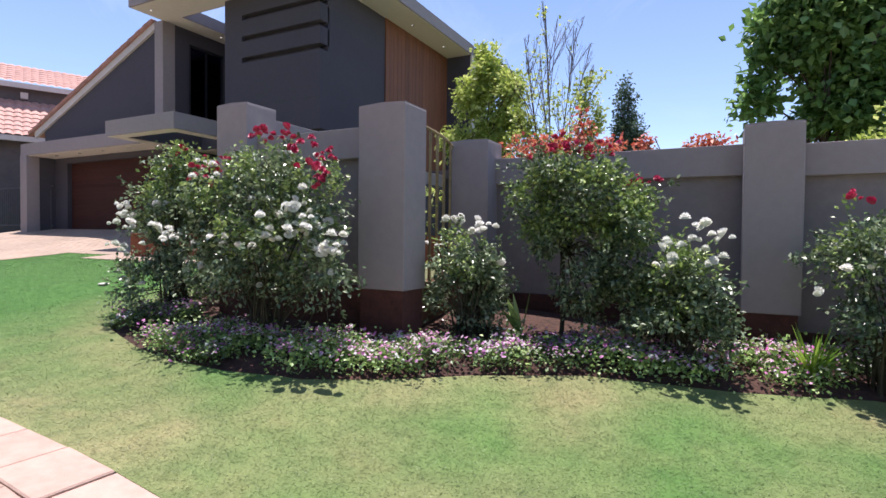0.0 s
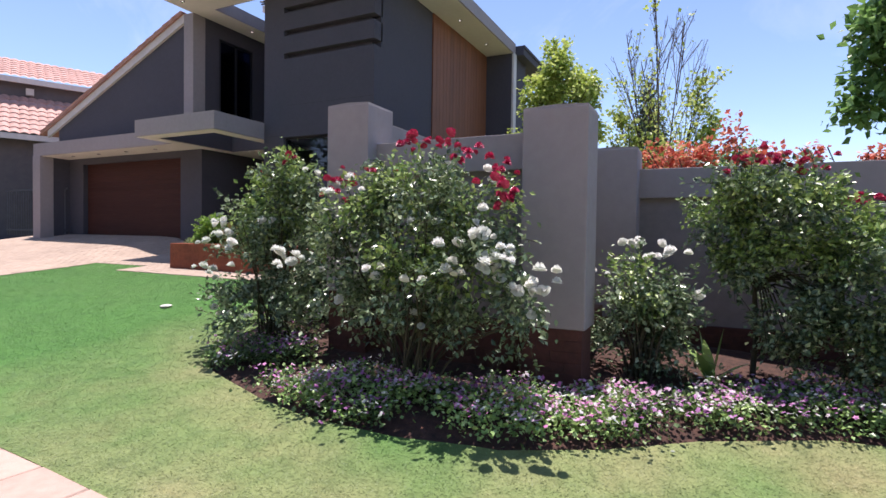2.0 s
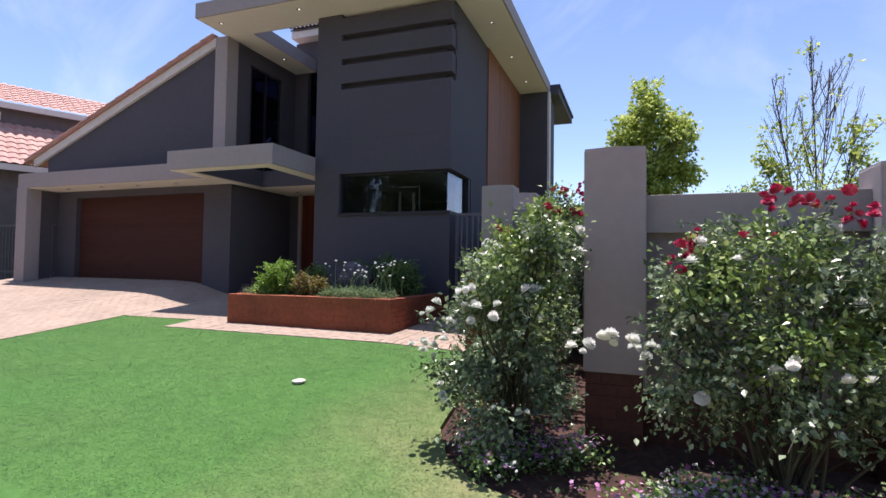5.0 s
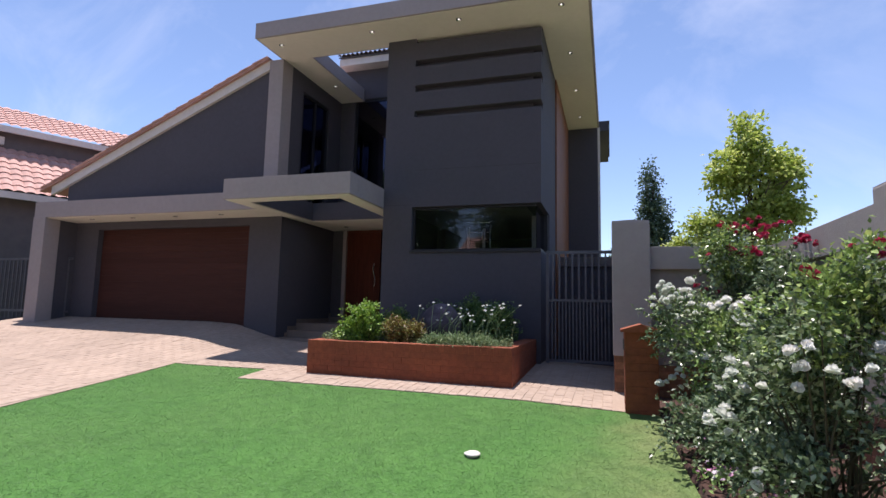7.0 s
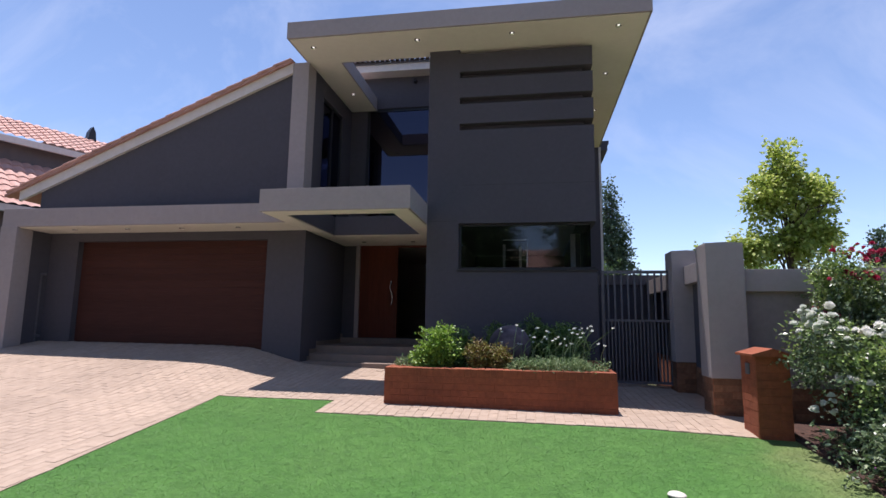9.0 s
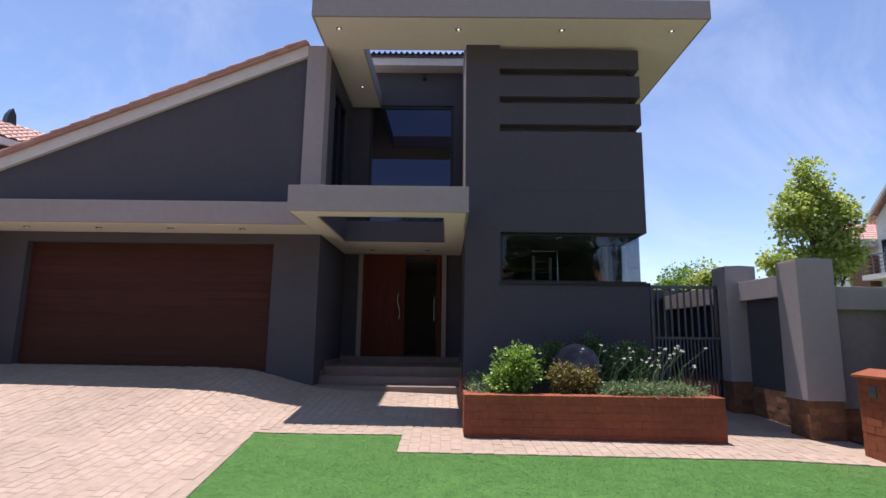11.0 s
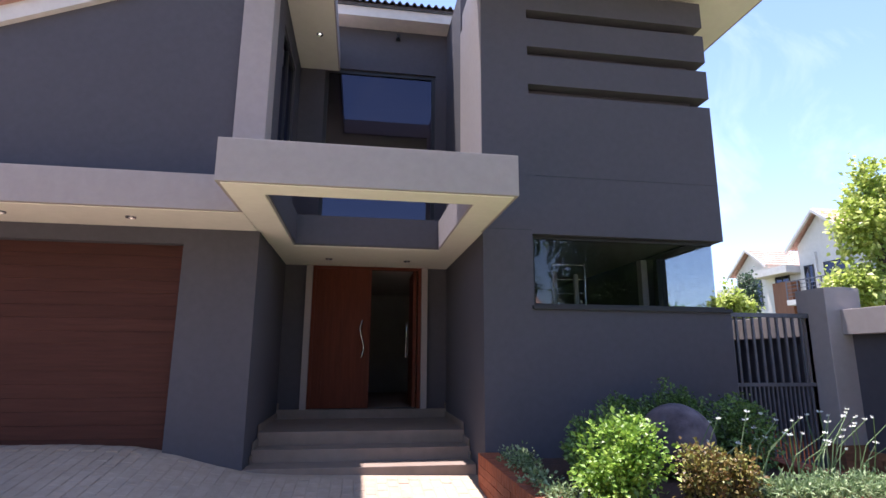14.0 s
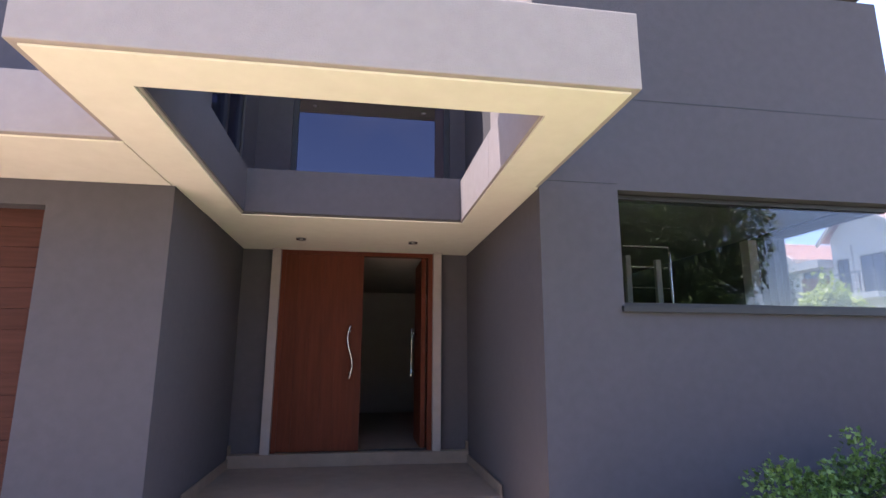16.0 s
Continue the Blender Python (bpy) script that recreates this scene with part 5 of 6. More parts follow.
rose_bush("rose_bush", (-1.75, 3.8), LOBES_L, 7000, "upright rose bush with white blooms beside the wall pillar",
          white=[(-1.98, 3.3, 1.95, 4), (-2.25, 3.5, 1.8, 4), (-2.4, 3.6, 1.55, 4), (-1.2, 3.3, 1.62, 3), (-2.0, 3.4, 1.9, 3), (-1.8, 3.3, 1.85, 3)] + shell_spots(LOBES_L, 12, 6, -0.3), red=[(-1.5, 3.7, 2.55, 3), (-1.8, 3.7, 2.4, 2)], fresh=0.4, seed=12)
LOBES_M = [(-2.35, 5.75, 2.05, 0.28, 0.3, 0.3), (-2.0, 6.0, 1.9, 0.42, 0.4, 0.42), (-1.95, 5.4, 1.6, 0.42, 0.45, 0.5), (-2.0, 5.0, 1.4, 0.4, 0.45, 0.38), (-1.75, 4.6, 1.6, 0.36, 0.4, 0.4), (-2.15, 4.75, 1.2, 0.34, 0.4, 0.28), (-2.2, 5.35, 1.3, 0.3, 0.4, 0.3)]
rose_bush("rose_bush", (-1.95, 5.4), LOBES_M, 10500, "spreading rose bush with clusters of white blooms by the letter box",
          white=[(-2.5, 5.7, 2.37, 9), (-2.4, 5.7, 2.38, 9), (-2.43, 5.6, 2.27, 5), (-2.14, 5.6, 2.24, 13), (-1.9, 5.6, 2.2, 10), (-2.21, 5.45, 1.73, 7), (-2.42, 5.6, 1.54, 7), (-2.55, 5.65, 2.17, 4), (-2.05, 4.6, 2.1, 5)] + shell_spots(LOBES_M, 12, 7, -0.1, False), fresh=0.3, seed=13)
LOBES_T = [(-1.75, 6.45, 2.75, 0.3, 0.3, 0.34), (-1.45, 6.75, 2.55, 0.42, 0.4, 0.4), (-1.7, 6.5, 2.15, 0.42, 0.4, 0.4), (-1.35, 6.0, 2.3, 0.32, 0.45, 0.45)]
rose_bush("rose_bush", (-1.5, 6.5), LOBES_T, 6000, "tall climbing rose with crimson blooms in the wall corner",
          red=[(-1.77, 6.4, 3.14, 5), (-1.55, 6.4, 3.13, 6), (-1.35, 6.4, 3.06, 7), (-1.15, 6.0, 2.95, 5), (-1.81, 6.3, 2.86, 6), (-1.53, 6.3, 2.84, 5), (-2.06, 6.4, 2.4, 4), (-1.25, 5.7, 2.85, 6), (-1.35, 6.7, 3.1, 4)], fresh=0.7, seed=14)
LOBES_C = [(1.5, 4.45, 1.4, 0.33, 0.3, 0.34), (1.4, 4.5, 1.1, 0.3, 0.26, 0.26), (1.62, 4.5, 1.08, 0.28, 0.25, 0.26)]
rose_bush("rose_bush", (1.5, 4.5), LOBES_C, 4600, "small grey-green rose bush with white blooms", white=[(1.42, 4.4, 1.84, 7), (1.52, 4.45, 1.78, 5), (1.15, 4.35, 1.6, 3), (1.75, 4.4, 1.76, 4), (1.8, 4.4, 1.45, 2)], fresh=0.12, seed=15)
LOBES_D = [(2.05, 4.75, 2.05, 0.26, 0.24, 0.2), (2.3, 4.7, 2.25, 0.28, 0.24, 0.2), (2.6, 4.75, 2.2, 0.26, 0.24, 0.2), (2.85, 4.8, 2.0, 0.24, 0.24, 0.2), (2.45, 4.75, 1.85, 0.34, 0.3, 0.22), (2.75, 4.75, 1.6, 0.26, 0.25, 0.22), (2.2, 4.75, 1.7, 0.24, 0.24, 0.18), (2.95, 4.7, 1.35, 0.22, 0.22, 0.2), (2.5, 4.75, 1.45, 0.3, 0.25, 0.25), (2.75, 4.75, 1.15, 0.3, 0.25, 0.26), (2.9, 4.75, 1.75, 0.28, 0.28, 0.3), (2.55, 4.8, 1.25, 0.34, 0.28, 0.3)]
rose_bush("standard_rose", (2.3, 4.9), LOBES_D, 9500, "standard rose tree with a bare stem and crimson blooms", red=[(3.06, 5.02, 2.2, 4), (2.95, 4.9, 2.2, 4), (2.4, 4.6, 2.52, 6), (2.6, 4.7, 2.44, 5), (2.15, 4.6, 2.46, 5), (2.7, 4.9, 2.5, 4)], fresh=0.55, seed=16, stem=0.75)
LOBES_E = [(3.3, 4.6, 1.25, 0.36, 0.34, 0.36), (3.08, 4.7, 1.05, 0.3, 0.28, 0.3), (3.58, 4.65, 1.05, 0.28, 0.28, 0.3)]
rose_bush("rose_bush", (3.3, 4.65), LOBES_E, 4800, "rounded rose bush with white blooms on long stems", white=[(3.47, 4.4, 1.78, 6), (3.35, 4.4, 1.66, 5), (3.25, 4.4, 1.5, 4), (3.55, 4.4, 1.55, 4), (3.62, 4.4, 1.72, 4)], fresh=0.25, seed=17)
LOBES_F = [(4.65, 4.95, 1.5, 0.34, 0.34, 0.4), (4.85, 4.95, 1.15, 0.42, 0.36, 0.36), (5.3, 4.95, 1.3, 0.45, 0.36, 0.5)]
rose_bush("rose_bush", (4.8, 5.0), LOBES_F, 5200, "rose bush with a few white and crimson blooms", white=[(4.35, 4.6, 1.3, 2), (4.5, 4.6, 1.5, 2), (4.75, 4.6, 1.6, 3)], red=[(4.55, 4.8, 2.0, 3)], fresh=0.25, seed=18)


def low_border():
    """Low flowering edge of the bed: mounds of small leaves with pink, white and purple flowers."""
    rng = np.random.default_rng(21)
    pos, out = {True: [], False: []}, {True: [], False: []}
    fl = {"pink_petal": [], "purple_petal": [], "white_petal": []}
    for k in range(1150):
        x = rng.uniform(-2.45, 6.0)
        depth = rng.uniform(0.06, 0.7)
        y = bed_edge_y(x) + depth
        if x < -2.0:
            x, y = -2.36 + depth, rng.uniform(3.7, 5.9)
        kind = noise.noise((x * 1.3, y * 0.8, 3.0)) + rng.normal(0, 0.12)
        h = (0.09 if kind > 0.0 else 0.05) + 0.10 * (noise.noise((x * 2.1, y * 2.1, 7.0)) + 0.5)
        if noise.noise((x * 1.7 + 5, y * 1.7, 1.0)) < (-0.3 if kind > 0.0 else -0.17):
            continue
        z = gz(x, y)
        c = np.array((x, y, z + h * 0.55))
        p = c + rng.normal(0, 1, (26, 3)) * np.array((0.075, 0.075, h * 0.35))
        bright = kind > 0.0
        pos[bright].append(p)
        out[bright].append((p - c) + np.array((0, 0, 0.05)))
        name = "pink_petal" if kind > 0.05 else ("purple_petal" if kind > -0.25 else "white_petal")
        if rng.random() < 0.25:
            name = "white_petal"
        if name == "white_petal" and rng.random() < 0.3:
            continue
        for q in range(rng.integers(4, 9)):
            fl[name].append(c + np.array((rng.normal(0, 0.07), rng.normal(0, 0.07), h * 0.55 + rng.uniform(-0.03, 0.03))))
    for bright, material, label in ((True, "bed_leaf", "low bright green border plants along the lawn edge"), (False, "deep_leaf", "low dark green border plants under the roses")):
        at, aim = np.concatenate(pos[bright]), np.concatenate(out[bright])
        aim /= np.linalg.norm(aim, axis=1, keepdims=True) + 1e-9
        v, f = leaves(rng, at, aim, 0.034, 0.0)
        tagged(raw("border_plants", v, f, material, None, label), category="border plants", kind="stuff")
    for name, pts in fl.items():
        pts = np.array(pts)
        vs, fs = [], []
        for p in pts:
            r = rng.uniform(0.011, 0.021)
            t = rng.normal(0, 0.4, 2)
            b = len(vs)
            vs.append(p + (0, 0, 0.003))
            for k in range(10):
                a = 2 * math.pi * k / 10
                rr = r * (1.0 if k % 2 else 0.62)
                dx, dy = rr * math.cos(a), rr * math.sin(a)
                vs.append(p + np.array((dx, dy, dx * t[0] + dy * t[1])))
            fs += [(b, b + 1 + k, b + 1 + (k + 1) % 10) for k in range(10)]
        label = {"pink_petal": "small pink and white border flowers", "purple_petal": "small purple border flowers", "white_petal": "small white border flowers"}[name]
        tagged(raw("border_flowers", vs, fs, name, None, label), category="flowers", kind="stuff")


low_border()


def shrub(name, base_z, lobes, count, material, size, label, seed, category="shrub", slim=0.4, shell=0.4, gap=0.2, spray=4):
    rng = np.random.default_rng(seed)
    x, y = lobes[0][0], lobes[0][1]
    ob = thing(name, x, y, base_z, label, category)
    pos, out = lobed_spots(rng, lobes, count // spray, shell, gap, seed, spray, size * 0.6)
    v, f = leaves(rng, pos, out, size, 0.05, slim)
    tagged(raw("foliage", v, f, material, ob), kind="stuff")
    bm = bmesh.new()
    for e in pos[rng.choice(len(pos), 14)]:
        s = Vector((x + rng.uniform(-0.06, 0.06), y + rng.uniform(-0.06, 0.06), base_z - 0.03))
        tube(bm, [s, s.lerp(Vector(e), 0.5) + Vector((0, 0, 0.04)), Vector(e)], [0.009, 0.007, 0.003], 5)
    tagged(part("stem_tangle", bm, "cane", ob), kind="stuff")
    return ob


PS = 1.602
shrub("planter_shrub", PS, [(-6.5, 7.1, 1.92, 0.32, 0.3, 0.27), (-6.45, 7.1, 2.04, 0.22, 0.2, 0.17), (-6.65, 7.05, 1.79, 0.22, 0.22, 0.2)], 4600, "lime_leaf", 0.04, "bright yellow-green leafy shrub in the brick planter", 31)
shrub("planter_shrub", PS, [(-5.95, 7.05, 1.82, 0.17, 0.17, 0.2)], 1500, "copper_leaf", 0.035, "small copper-coloured shrub in the brick planter", 32)
shrub("planter_shrub", PS, [(-5.66, 7.05, 1.79, 0.15, 0.15, 0.18)], 1300, "copper_leaf", 0.035, "small copper-coloured shrub in the brick planter", 33)
shrub("planter_shrub", PS, [(-6.3, 8.0, 1.87, 0.28, 0.28, 0.28), (-6.45, 7.7, 1.82, 0.2, 0.22, 0.22)], 3000, "planter_leaf", 0.04, "dark green shrub against the house wall", 34)
shrub("planter_shrub", PS, [(-5.75, 8.55, 1.94, 0.26, 0.26, 0.32), (-5.2, 8.6, 2.02, 0.3, 0.26, 0.34)], 5100, "planter_leaf", 0.036, "dark green shrub behind the concrete ball", 35)
shrub("planter_shrub", PS, [(-4.75, 8.3, 1.92, 0.38, 0.4, 0.36)], 4800, "planter_leaf", 0.036, "dark green shrub at the planter's end", 36)
shrub("succulent_cover", PS, [(-6.95, 7.1, 1.68, 0.17, 0.22, 0.09), (-6.95, 7.6, 1.67, 0.15, 0.3, 0.09), (-6.9, 8.3, 1.68, 0.17, 0.35, 0.12)], 2600, "silver_leaf", 0.035, "grey-green succulent ground cover on the planter", 37, "ground cover", 0.3)
shrub("silver_cover", PS, [(-5.0, 6.95, 1.68, 0.42, 0.22, 0.11), (-4.55, 6.95, 1.68, 0.3, 0.22, 0.12), (-5.35, 6.95, 1.67, 0.22, 0.18, 0.1)], 6400, "silver_leaf", 0.05, "silvery green trailing ground cover on the planter edge", 38, "ground cover", 0.16)


def flower_stalks(seed, n, cx, cy, z, label):
    rng = np.random.default_rng(seed)
    ob = thing("flowering_stalks", cx, cy, z, label, "flowering plant")
    bm = bmesh.new()
    heads = []
    for i in range(n):
        s = Vector((cx + rng.normal(0, 0.22), cy + rng.normal(0, 0.1), z))
        h, lx, ly = rng.uniform(0.3, 0.58), rng.normal(0.08, 0.16), rng.normal(-0.05, 0.1)
        e = s + Vector((lx, ly, h))
        tube(bm, [s, s.lerp(e, 0.5) + Vector((-lx * 0.2, 0, 0.05)), e], [0.005, 0.004, 0.003], 5)
        heads.append(e)
    tagged(part("stalk_tuft", bm, "silver_leaf", ob, "thin pale green stalks"), kind="stuff")
    for e in heads:
        vs, fs = [], []
        for k in range(9):
            d = Vector((rng.normal(), rng.normal(), abs(rng.normal()) + 0.3)).normalized() * rng.uniform(0.018, 0.034)
            side = d.orthogonal().normalized() * 0.008
            b = len(vs)
            vs += [tuple(e), tuple(e + d * 0.6 + side), tuple(e + d), tuple(e + d * 0.6 - side)]
            fs += [(b, b + 1, b + 2), (b, b + 2, b + 3)]
        raw("flower_head", vs, fs, "white_petal", ob, "small starry white flower head")


flower_stalks(41, 26, -4.75, 7.25, PS + 0.05, "thin stalks with starry white flowers in the planter")
flower_stalks(42, 14, -5.45, 7.35, PS + 0.05, "thin stalks with starry white flowers in the planter")


def tree(name, base, base_z, trunk_top, lobes, count, material, size, label, seed, trunk_r=0.07, limbs=26, shell=0.5, gap=0.3, spray=5, slim=0.38, category="tree"):
    """Tapered trunk, limbs reaching into the crown, and a crown of many leaves in clumps."""
    rng = np.random.default_rng(seed)
    bx, by = base
    ob = thing(name, bx, by, base_z, label, category)
    pos, out = lobed_spots(rng, lobes, count // spray, shell, gap, seed, spray, size * 0.7)
    v, f = leaves(rng, pos, out, size, 0.35, slim)
    tagged(raw("crown", v, f, material, ob), kind="stuff")
    bm = bmesh.new()
    top = Vector((lobes[0][0], lobes[0][1], trunk_top))
    s = Vector((bx, by, base_z - 0.1))
    pts = [s.lerp(top, t) + Vector((0.05 * math.sin(5 * t + seed), 0.05 * math.cos(4 * t), 0)) for t in np.linspace(0, 1, 8)]
    tube(bm, pts, [trunk_r * (1 - 0.75 * i / 7) for i in range(8)], 9)
    for e in pos[rng.choice(len(pos), limbs)]:
        e = Vector(e)
        a = pts[int(rng.integers(2, 6))]
        m = a.lerp(e, 0.5) + Vector((0, 0, 0.12 * (e - a).length))
        tube(bm, [a, m, e], [trunk_r * 0.35, trunk_r * 0.2, 0.006], 6)
    part("trunk", bm, "bark", ob, "grey-brown trunk and limbs")
    return ob


tree("garden_tree", (-0.6, 10.1), 1.2, 5.2, [(-0.68, 10.1, 5.15, 0.32, 0.35, 0.52), (-0.95, 10.1, 4.55, 0.42, 0.4, 0.45), (-0.3, 10.1, 4.4, 0.4, 0.4, 0.42), (-1.3, 10.0, 3.65, 0.36, 0.35, 0.32), (-0.55, 10.1, 3.75, 0.5, 0.42, 0.42), (-0.05, 10.1, 3.95, 0.26, 0.26, 0.26), (-0.15, 10.1, 4.75, 0.26, 0.3, 0.3)],
     11500, "yellow_leaf", 0.085, "yellow-green leafy young tree behind the garden wall", 51, 0.06)
tree("cypress", (-0.8, 29.8), 1.5, 9.2, [(-0.8, 29.8, 7.0, 0.95, 0.9, 1.4), (-0.95, 29.8, 8.7, 0.55, 0.55, 1.5), (-0.7, 29.8, 5.4, 1.1, 1.0, 1.5)], 9000, "cypress_leaf", 0.15, "tall blue-green conical tree beyond the garden", 52, 0.1)
tree("street_tree", (5.3, 11.0), 0.6, 6.2, [(5.2, 10.9, 5.1, 0.75, 0.8, 0.55), (6.0, 11.1, 5.5, 0.9, 0.9, 0.7), (5.0, 10.9, 6.0, 0.8, 0.8, 0.6), (6.2, 11.1, 6.6, 1.0, 1.0, 0.8), (5.5, 11.1, 4.4, 0.6, 0.7, 0.45), (4.2, 10.7, 4.1, 0.3, 0.3, 0.28), (4.35, 10.8, 5.3, 0.36, 0.4, 0.4), (4.3, 10.8, 4.7, 0.22, 0.25, 0.25), (5.9, 10.9, 4.6, 0.6, 0.6, 0.4), (5.6, 11.0, 3.8, 0.85, 0.8, 0.5)],
     17000, "broad_leaf", 0.17, "large green tree with hanging leaves behind the street wall", 53, 0.08, 40, gap=0.36)
tree("wall_shrub", (6.4, 7.4), 0.5, 2.8, [(5.9, 7.4, 2.85, 0.7, 0.5, 0.5), (6.7, 7.4, 3.1, 0.7, 0.5, 0.6), (5.2, 7.4, 2.6, 0.42, 0.4, 0.3)], 5200, "yellow_leaf", 0.07, "yellow-green feathery shrub showing over the street wall", 54, 0.03, category="shrub")
tree("garden_bush", (3.2, 24.0), 1.2, 4.0, [(3.1, 24.0, 4.6, 1.2, 1.0, 0.95), (4.2, 24.0, 4.2, 0.9, 0.9, 0.7), (2.2, 24, 4.1, 0.8, 0.8, 0.7)], 8000, "lime_leaf", 0.12, "rounded bright green bush beyond the garden", 55, 0.08)
tree("garden_bush", (-1.4, 12.6), 1.1, 3.7, [(-1.42, 12.6, 3.78, 0.24, 0.24, 0.28), (-1.2, 12.6, 3.52, 0.26, 0.24, 0.26), (-1.68, 12.6, 3.5, 0.24, 0.24, 0.24)], 1700, "yellow_leaf", 0.085, "small yellow-green tree with broad leaves", 56, 0.05)
tree("garden_bush", (-2.2, 21.0), 1.2, 4.0, [(-2.4, 21.0, 3.9, 0.8, 0.7, 0.7), (-1.4, 21.0, 3.5, 0.9, 0.7, 0.6), (-0.2, 21.0, 3.4, 0.9, 0.7, 0.6)], 5200, "deep_leaf", 0.10, "dark green bushes beyond the side passage", 57, 0.06)
tree("garden_bush", (8.5, 26.5), 1.2, 4.0, [(8.0, 26.5, 4.4, 1.1, 0.9, 0.8), (9.2, 26.5, 4.2, 1.0, 0.9, 0.7), (6.8, 26.5, 4.1, 0.9, 0.8, 0.7)], 6000, "deep_leaf", 0.13, "rounded green bushes before the far house", 63, 0.08)
tree("slender_tree", (10.8, 27.2), 1.2, 6.6, [(10.8, 27.2, 6.1, 0.4, 0.4, 0.8), (10.7, 27.2, 5.3, 0.5, 0.5, 0.6)], 1500, "cypress_leaf", 0.16, "slender open-crowned tree before the far house", 58, 0.07)
tree("nandina_shrub", (2.3, 6.3), 0.9, 2.6, [(1.4, 6.25, 2.72, 0.26, 0.2, 0.2), (1.8, 6.25, 2.74, 0.28, 0.2, 0.2), (2.15, 6.25, 2.95, 0.13, 0.14, 0.22), (2.4, 6.25, 2.7, 0.3, 0.2, 0.16)], 1500, "red_leaf", 0.06, "orange-red leafed shrub showing over the street wall", 59, 0.02, category="shrub")
tree("nandina_shrub", (3.8, 6.3), 0.9, 2.5, [(2.85, 6.25, 2.72, 0.07, 0.07, 0.14), (3.4, 6.3, 2.66, 0.12, 0.1, 0.12), (3.6, 6.3, 2.72, 0.08, 0.08, 0.14)], 520, "red_leaf", 0.06, "few orange-red leaf tips showing over the street wall", 60, 0.02, category="shrub")


def bare_tree(x, y, z0, seed):
    """Young upright tree, nearly leafless, with fine twigs."""
    rng = np.random.default_rng(seed)
    ob = thing("bare_tree", x, y, z0, "young nearly leafless tree with fine upright twigs", "tree")
    bm = bmesh.new()
    tips = []

    def grow(p, d, length, r, depth):
        e = p + d * length
        m = p.lerp(e, 0.5) + Vector((rng.normal(0, 0.02), rng.normal(0, 0.02), 0))
        tube(bm, [p, m, e], [r, r * 0.8, r * 0.55], 5)
        if depth == 0:
            tips.append(e)
            return
        for k in range(13 if depth > 1 else 7):
            t = 0.25 + 0.7 * (k + rng.uniform(0, 1)) / (13 if depth > 1 else 7)
            nd = (d + Vector((rng.normal(0, 0.38), rng.normal(0, 0.38), rng.uniform(0.1, 0.5)))).normalized()
            grow(p.lerp(e, t), nd, length * (1.12 - t) * rng.uniform(0.35, 0.7), r * 0.5, depth - 1)
    for dx, h in ((-0.28, 2.1), (-0.05, 2.35), (0.14, 2.2), (0.36, 1.7), (-0.5, 1.3), (0.6, 1.2)):
        s = Vector((x + dx * 0.3, y, z0 + 1.0))
        grow(s, Vector((dx * 0.5, rng.normal(0, 0.06), 1)).normalized(), h * 1.38, 0.012, 2)
    tube(bm, [(x, y, z0 - 0.1), (x, y, z0 + 1.05)], [0.05, 0.035], 8)
    tagged(part("twig_crown", bm, "bark", ob, "dark trunk with many thin twigs"), kind="stuff")
    tips = np.array([t for t in tips if t.z < z0 + 3.2 or rng.random() < 0.08])
    pos = np.repeat(tips, 7, 0) + rng.normal(0, 0.05, (len(tips) * 7, 3))
    v, f = leaves(rng, pos, rng.normal(0, 1, pos.shape), 0.055)
    tagged(raw("leaves", v, f, "yellow_leaf", ob, "sparse yellow-green leaves"), kind="stuff")
    pos, out = lobed_spots(rng, [(x - 0.1, y, 3.0, 0.6, 0.4, 0.5), (x + 0.4, y, 2.8, 0.4, 0.4, 0.4)], 420, 0.6, 0.2, 3.0, 4, 0.05)
    v, f = leaves(rng, pos, out, 0.06)
    tagged(raw("leaves", v, f, "yellow_leaf", ob, "yellow-green leaves low on the tree"), kind="stuff")


bare_tree(1.35, 7.9, 0.9, 71)

# trees across the street, seen in the window panes and closing the view behind
for k, (x, y, s) in enumerate(((-9.0, -19.0, 1.9), (-0.5, -18.5, 2.2), (7.5, -18.5, 2.4), (-17.0, -19.0, 2.0), (14, -18.5, 2.6), (11, -19, 2.0), (-24, -19, 2.4), (-31, -17, 2.5))):
    tree("street_tree", (x, y), gz(x, y), 4.5 * s, [(x, y, 4.6 * s, 1.7 * s, 1.5, 1.7 * s), (x + 1.5, y, 3.2 * s, 1.9, 1.6, 1.9), (x - 1.5, y, 3.0 * s, 1.9, 1.6, 1.9), (x, y, 2.2 * s, 2.2, 1.6, 1.6)], 14000, "deep_leaf", 0.31, "dense green tree across the street", 80 + k, 0.14, 12)

# far woods on the horizon
def far_woods():
    rng = np.random.default_rng(90)
    pos = []
    for k in range(420):
        a = rng.uniform(0, 2 * math.pi)
        r = rng.uniform(75, 120)
        c = np.array((-4 + r * math.cos(a), 5 + r * math.sin(a), rng.uniform(0.0, 3.0)))
        pos.append(c + rng.normal(0, 1, (60, 3)) * np.array((2.6, 2.6, 1.6)))
    pos = np.concatenate(pos)
    v, f = leaves(rng, pos, rng.normal(0, 1, pos.shape), 1.1)
    tagged(raw("far_woods", v, f, "cypress_leaf", None, "far belt of dark green trees on the horizon"), category="trees", kind="stuff")


far_woods()


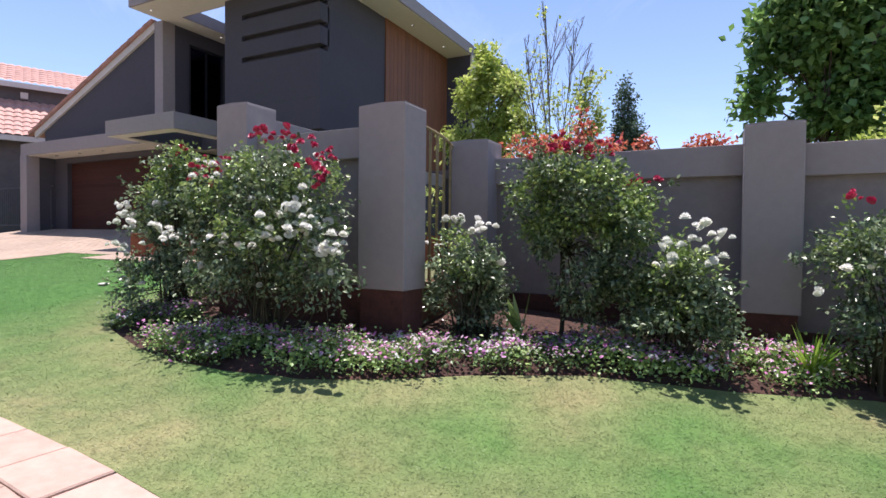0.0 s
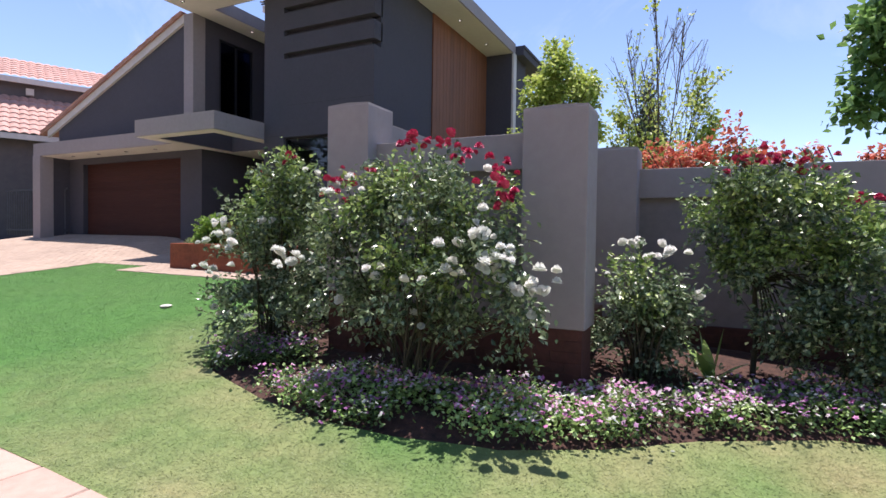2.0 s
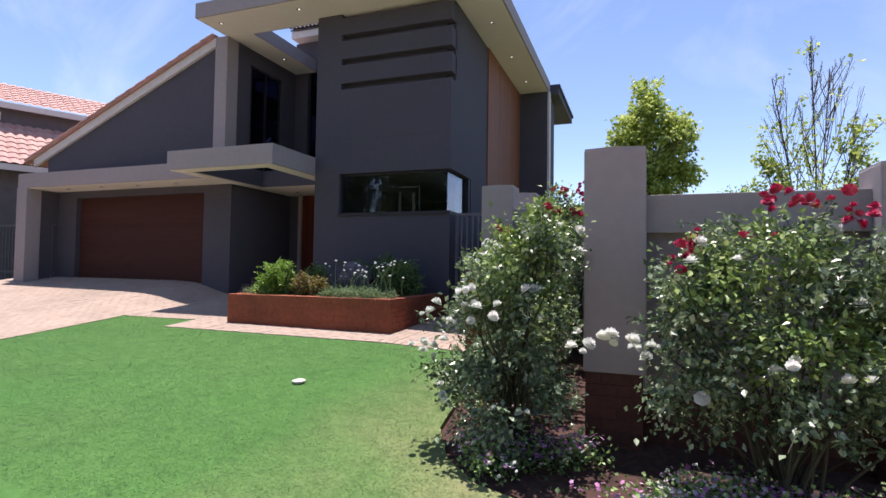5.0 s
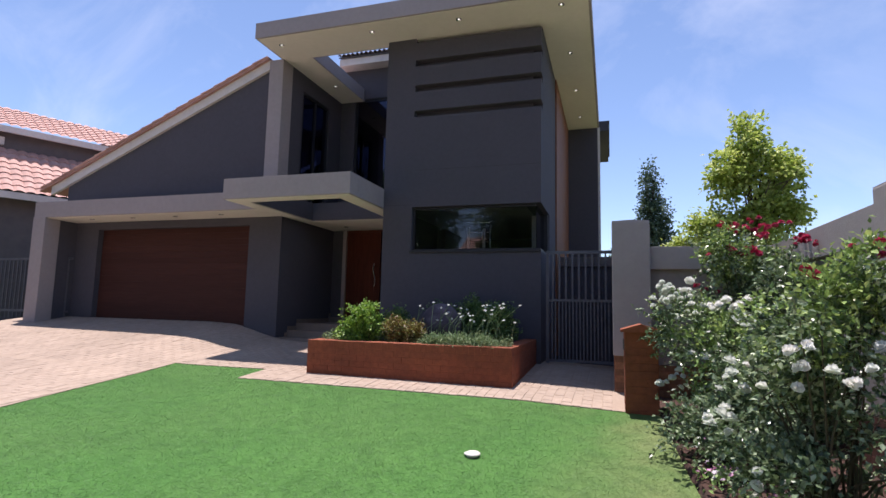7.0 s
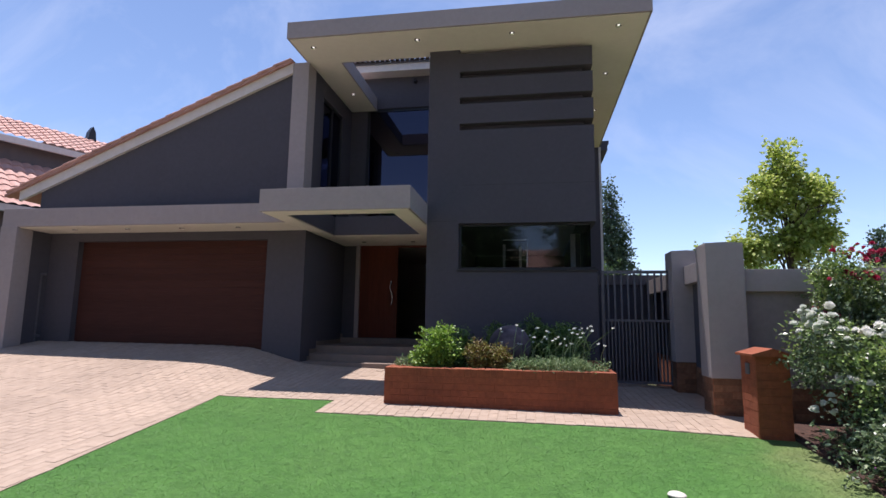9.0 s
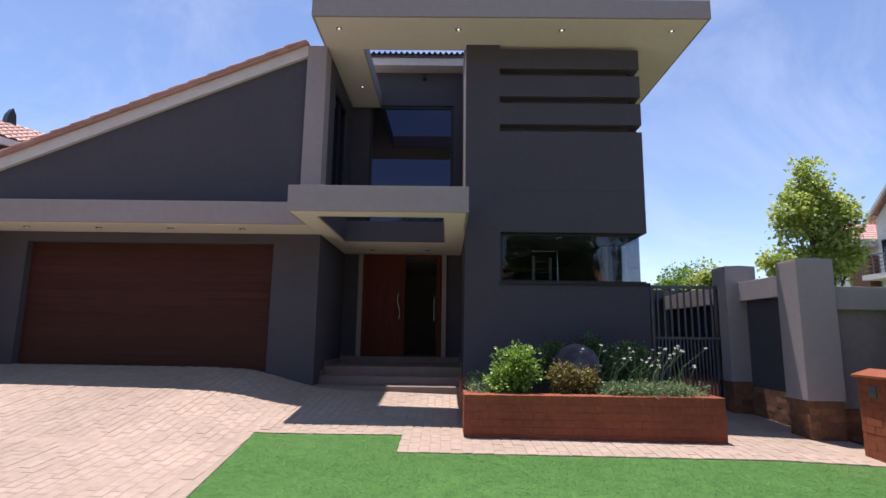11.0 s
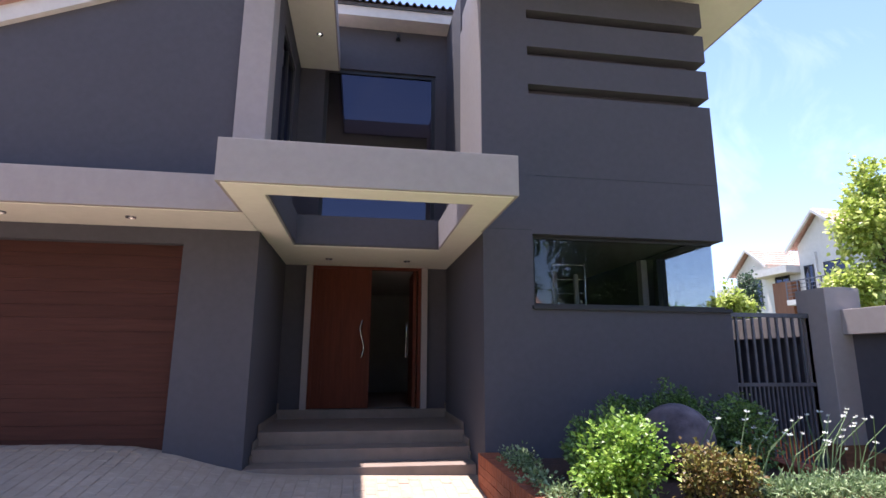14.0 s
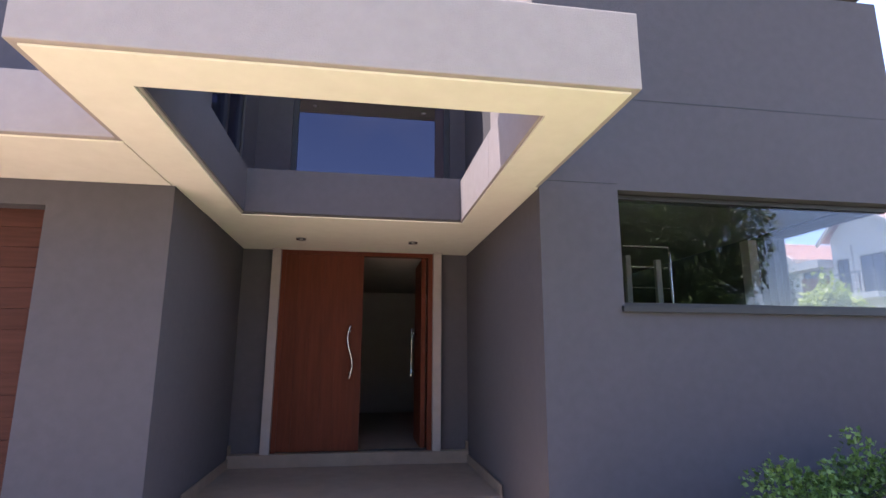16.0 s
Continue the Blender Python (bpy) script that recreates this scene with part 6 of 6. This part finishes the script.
def strap_plant(x, y, n, length, width, material, label, seed, category="plant"):
    """Long arching leaves from one spot."""
    rng = np.random.default_rng(seed)
    z = gz(x, y)
    vs, fs = [], []
    for k in range(n):
        a, lean, ll = rng.uniform(0, 2 * math.pi), rng.uniform(0.15, 0.9), length * rng.uniform(0.6, 1.1)
        d = np.array((math.cos(a), math.sin(a), 0))
        s = np.array((-d[1], d[0], 0))
        b = len(vs)
        for i in range(6):
            t = i / 5
            p = np.array((x, y, z)) + d * ll * lean * t + np.array((0, 0, ll * (t - 0.45 * lean * t * t)))
            w = width * math.sin(math.pi * (0.12 + 0.88 * t) ** 0.9) * 0.5 + 0.001
            vs += [p - s * w, p + s * w]
        fs += [(b + 2 * i, b + 2 * i + 1, b + 2 * i + 3, b + 2 * i + 2) for i in range(5)]
    ob = raw("strap_plant", vs, fs, material, None, label)
    return tagged(ob, category=category)


shrub("creeper", gz(1.0, 4.8), [(0.80, 4.55, 2.2, 0.06, 0.16, 0.4), (0.80, 4.9, 1.8, 0.06, 0.22, 0.5), (0.80, 5.1, 2.3, 0.06, 0.16, 0.3)], 100, "yellow_leaf", 0.06, "sparse yellow-green creeper on the steel bars", 66, "creeper")
strap_plant(2.0, 4.6, 7, 0.45, 0.09, "bed_leaf", "small plant with broad arching green leaves", 61)
strap_plant(4.3, 4.9, 60, 0.5, 0.02, "lime_leaf", "tuft of fine upright green foliage", 62)

# ---- lawn grass ----
def grass():
    rng = np.random.default_rng(100)
    spots = []
    for (x0, x1, y0, y1, dens) in ((-4.6, 6.0, 1.31, 6.08, 7500), (-9.6, -4.6, 1.6, 6.74, 7500), (6.0, 9.0, 1.31, 5.0, 800)):
        n = int((x1 - x0) * (y1 - y0) * dens)
        x, y = rng.uniform(x0, x1, n), rng.uniform(y0, y1, n)
        edge = np.interp(x, [p[0] for p in BED], [p[1] for p in BED])
        lim = np.where(x > -2.52, edge, np.where(x < -7.82, 6.74, 6.08))
        keep = (y < lim - 0.01) & (x > np.interp(y, (1.5, 3.5, 6.1, 6.74), (-9.07, -9.25, -9.47, -9.52))) & (y > np.interp(x, (-4.0, 4.0, 9.0), (1.665, 1.385, 1.305)))
        spots.append(np.stack([x[keep], y[keep]], 1))
    xy = np.concatenate(spots)
    n = len(xy)
    z = ground_z(xy[:, 0], xy[:, 1]) - 0.0115
    h = rng.uniform(0.002, 0.0065, n)
    a = rng.uniform(0, 2 * math.pi, n)
    w = rng.uniform(0.0018, 0.0038, n)
    lean = rng.normal(0, 0.014, (n, 2))
    b = np.stack([xy[:, 0], xy[:, 1], z], 1)
    s = np.stack([np.cos(a) * w, np.sin(a) * w, 0 * a], 1)
    t = b + np.stack([lean[:, 0], lean[:, 1], h], 1)
    v = np.stack([b - s, b + s, t], 1).reshape(-1, 3)
    f = np.arange(3 * n).reshape(-1, 3)
    tagged(raw("lawn_grass", v, f, "grass", None, "short mown lawn grass with dry patches"), category="grass", kind="stuff")


grass()
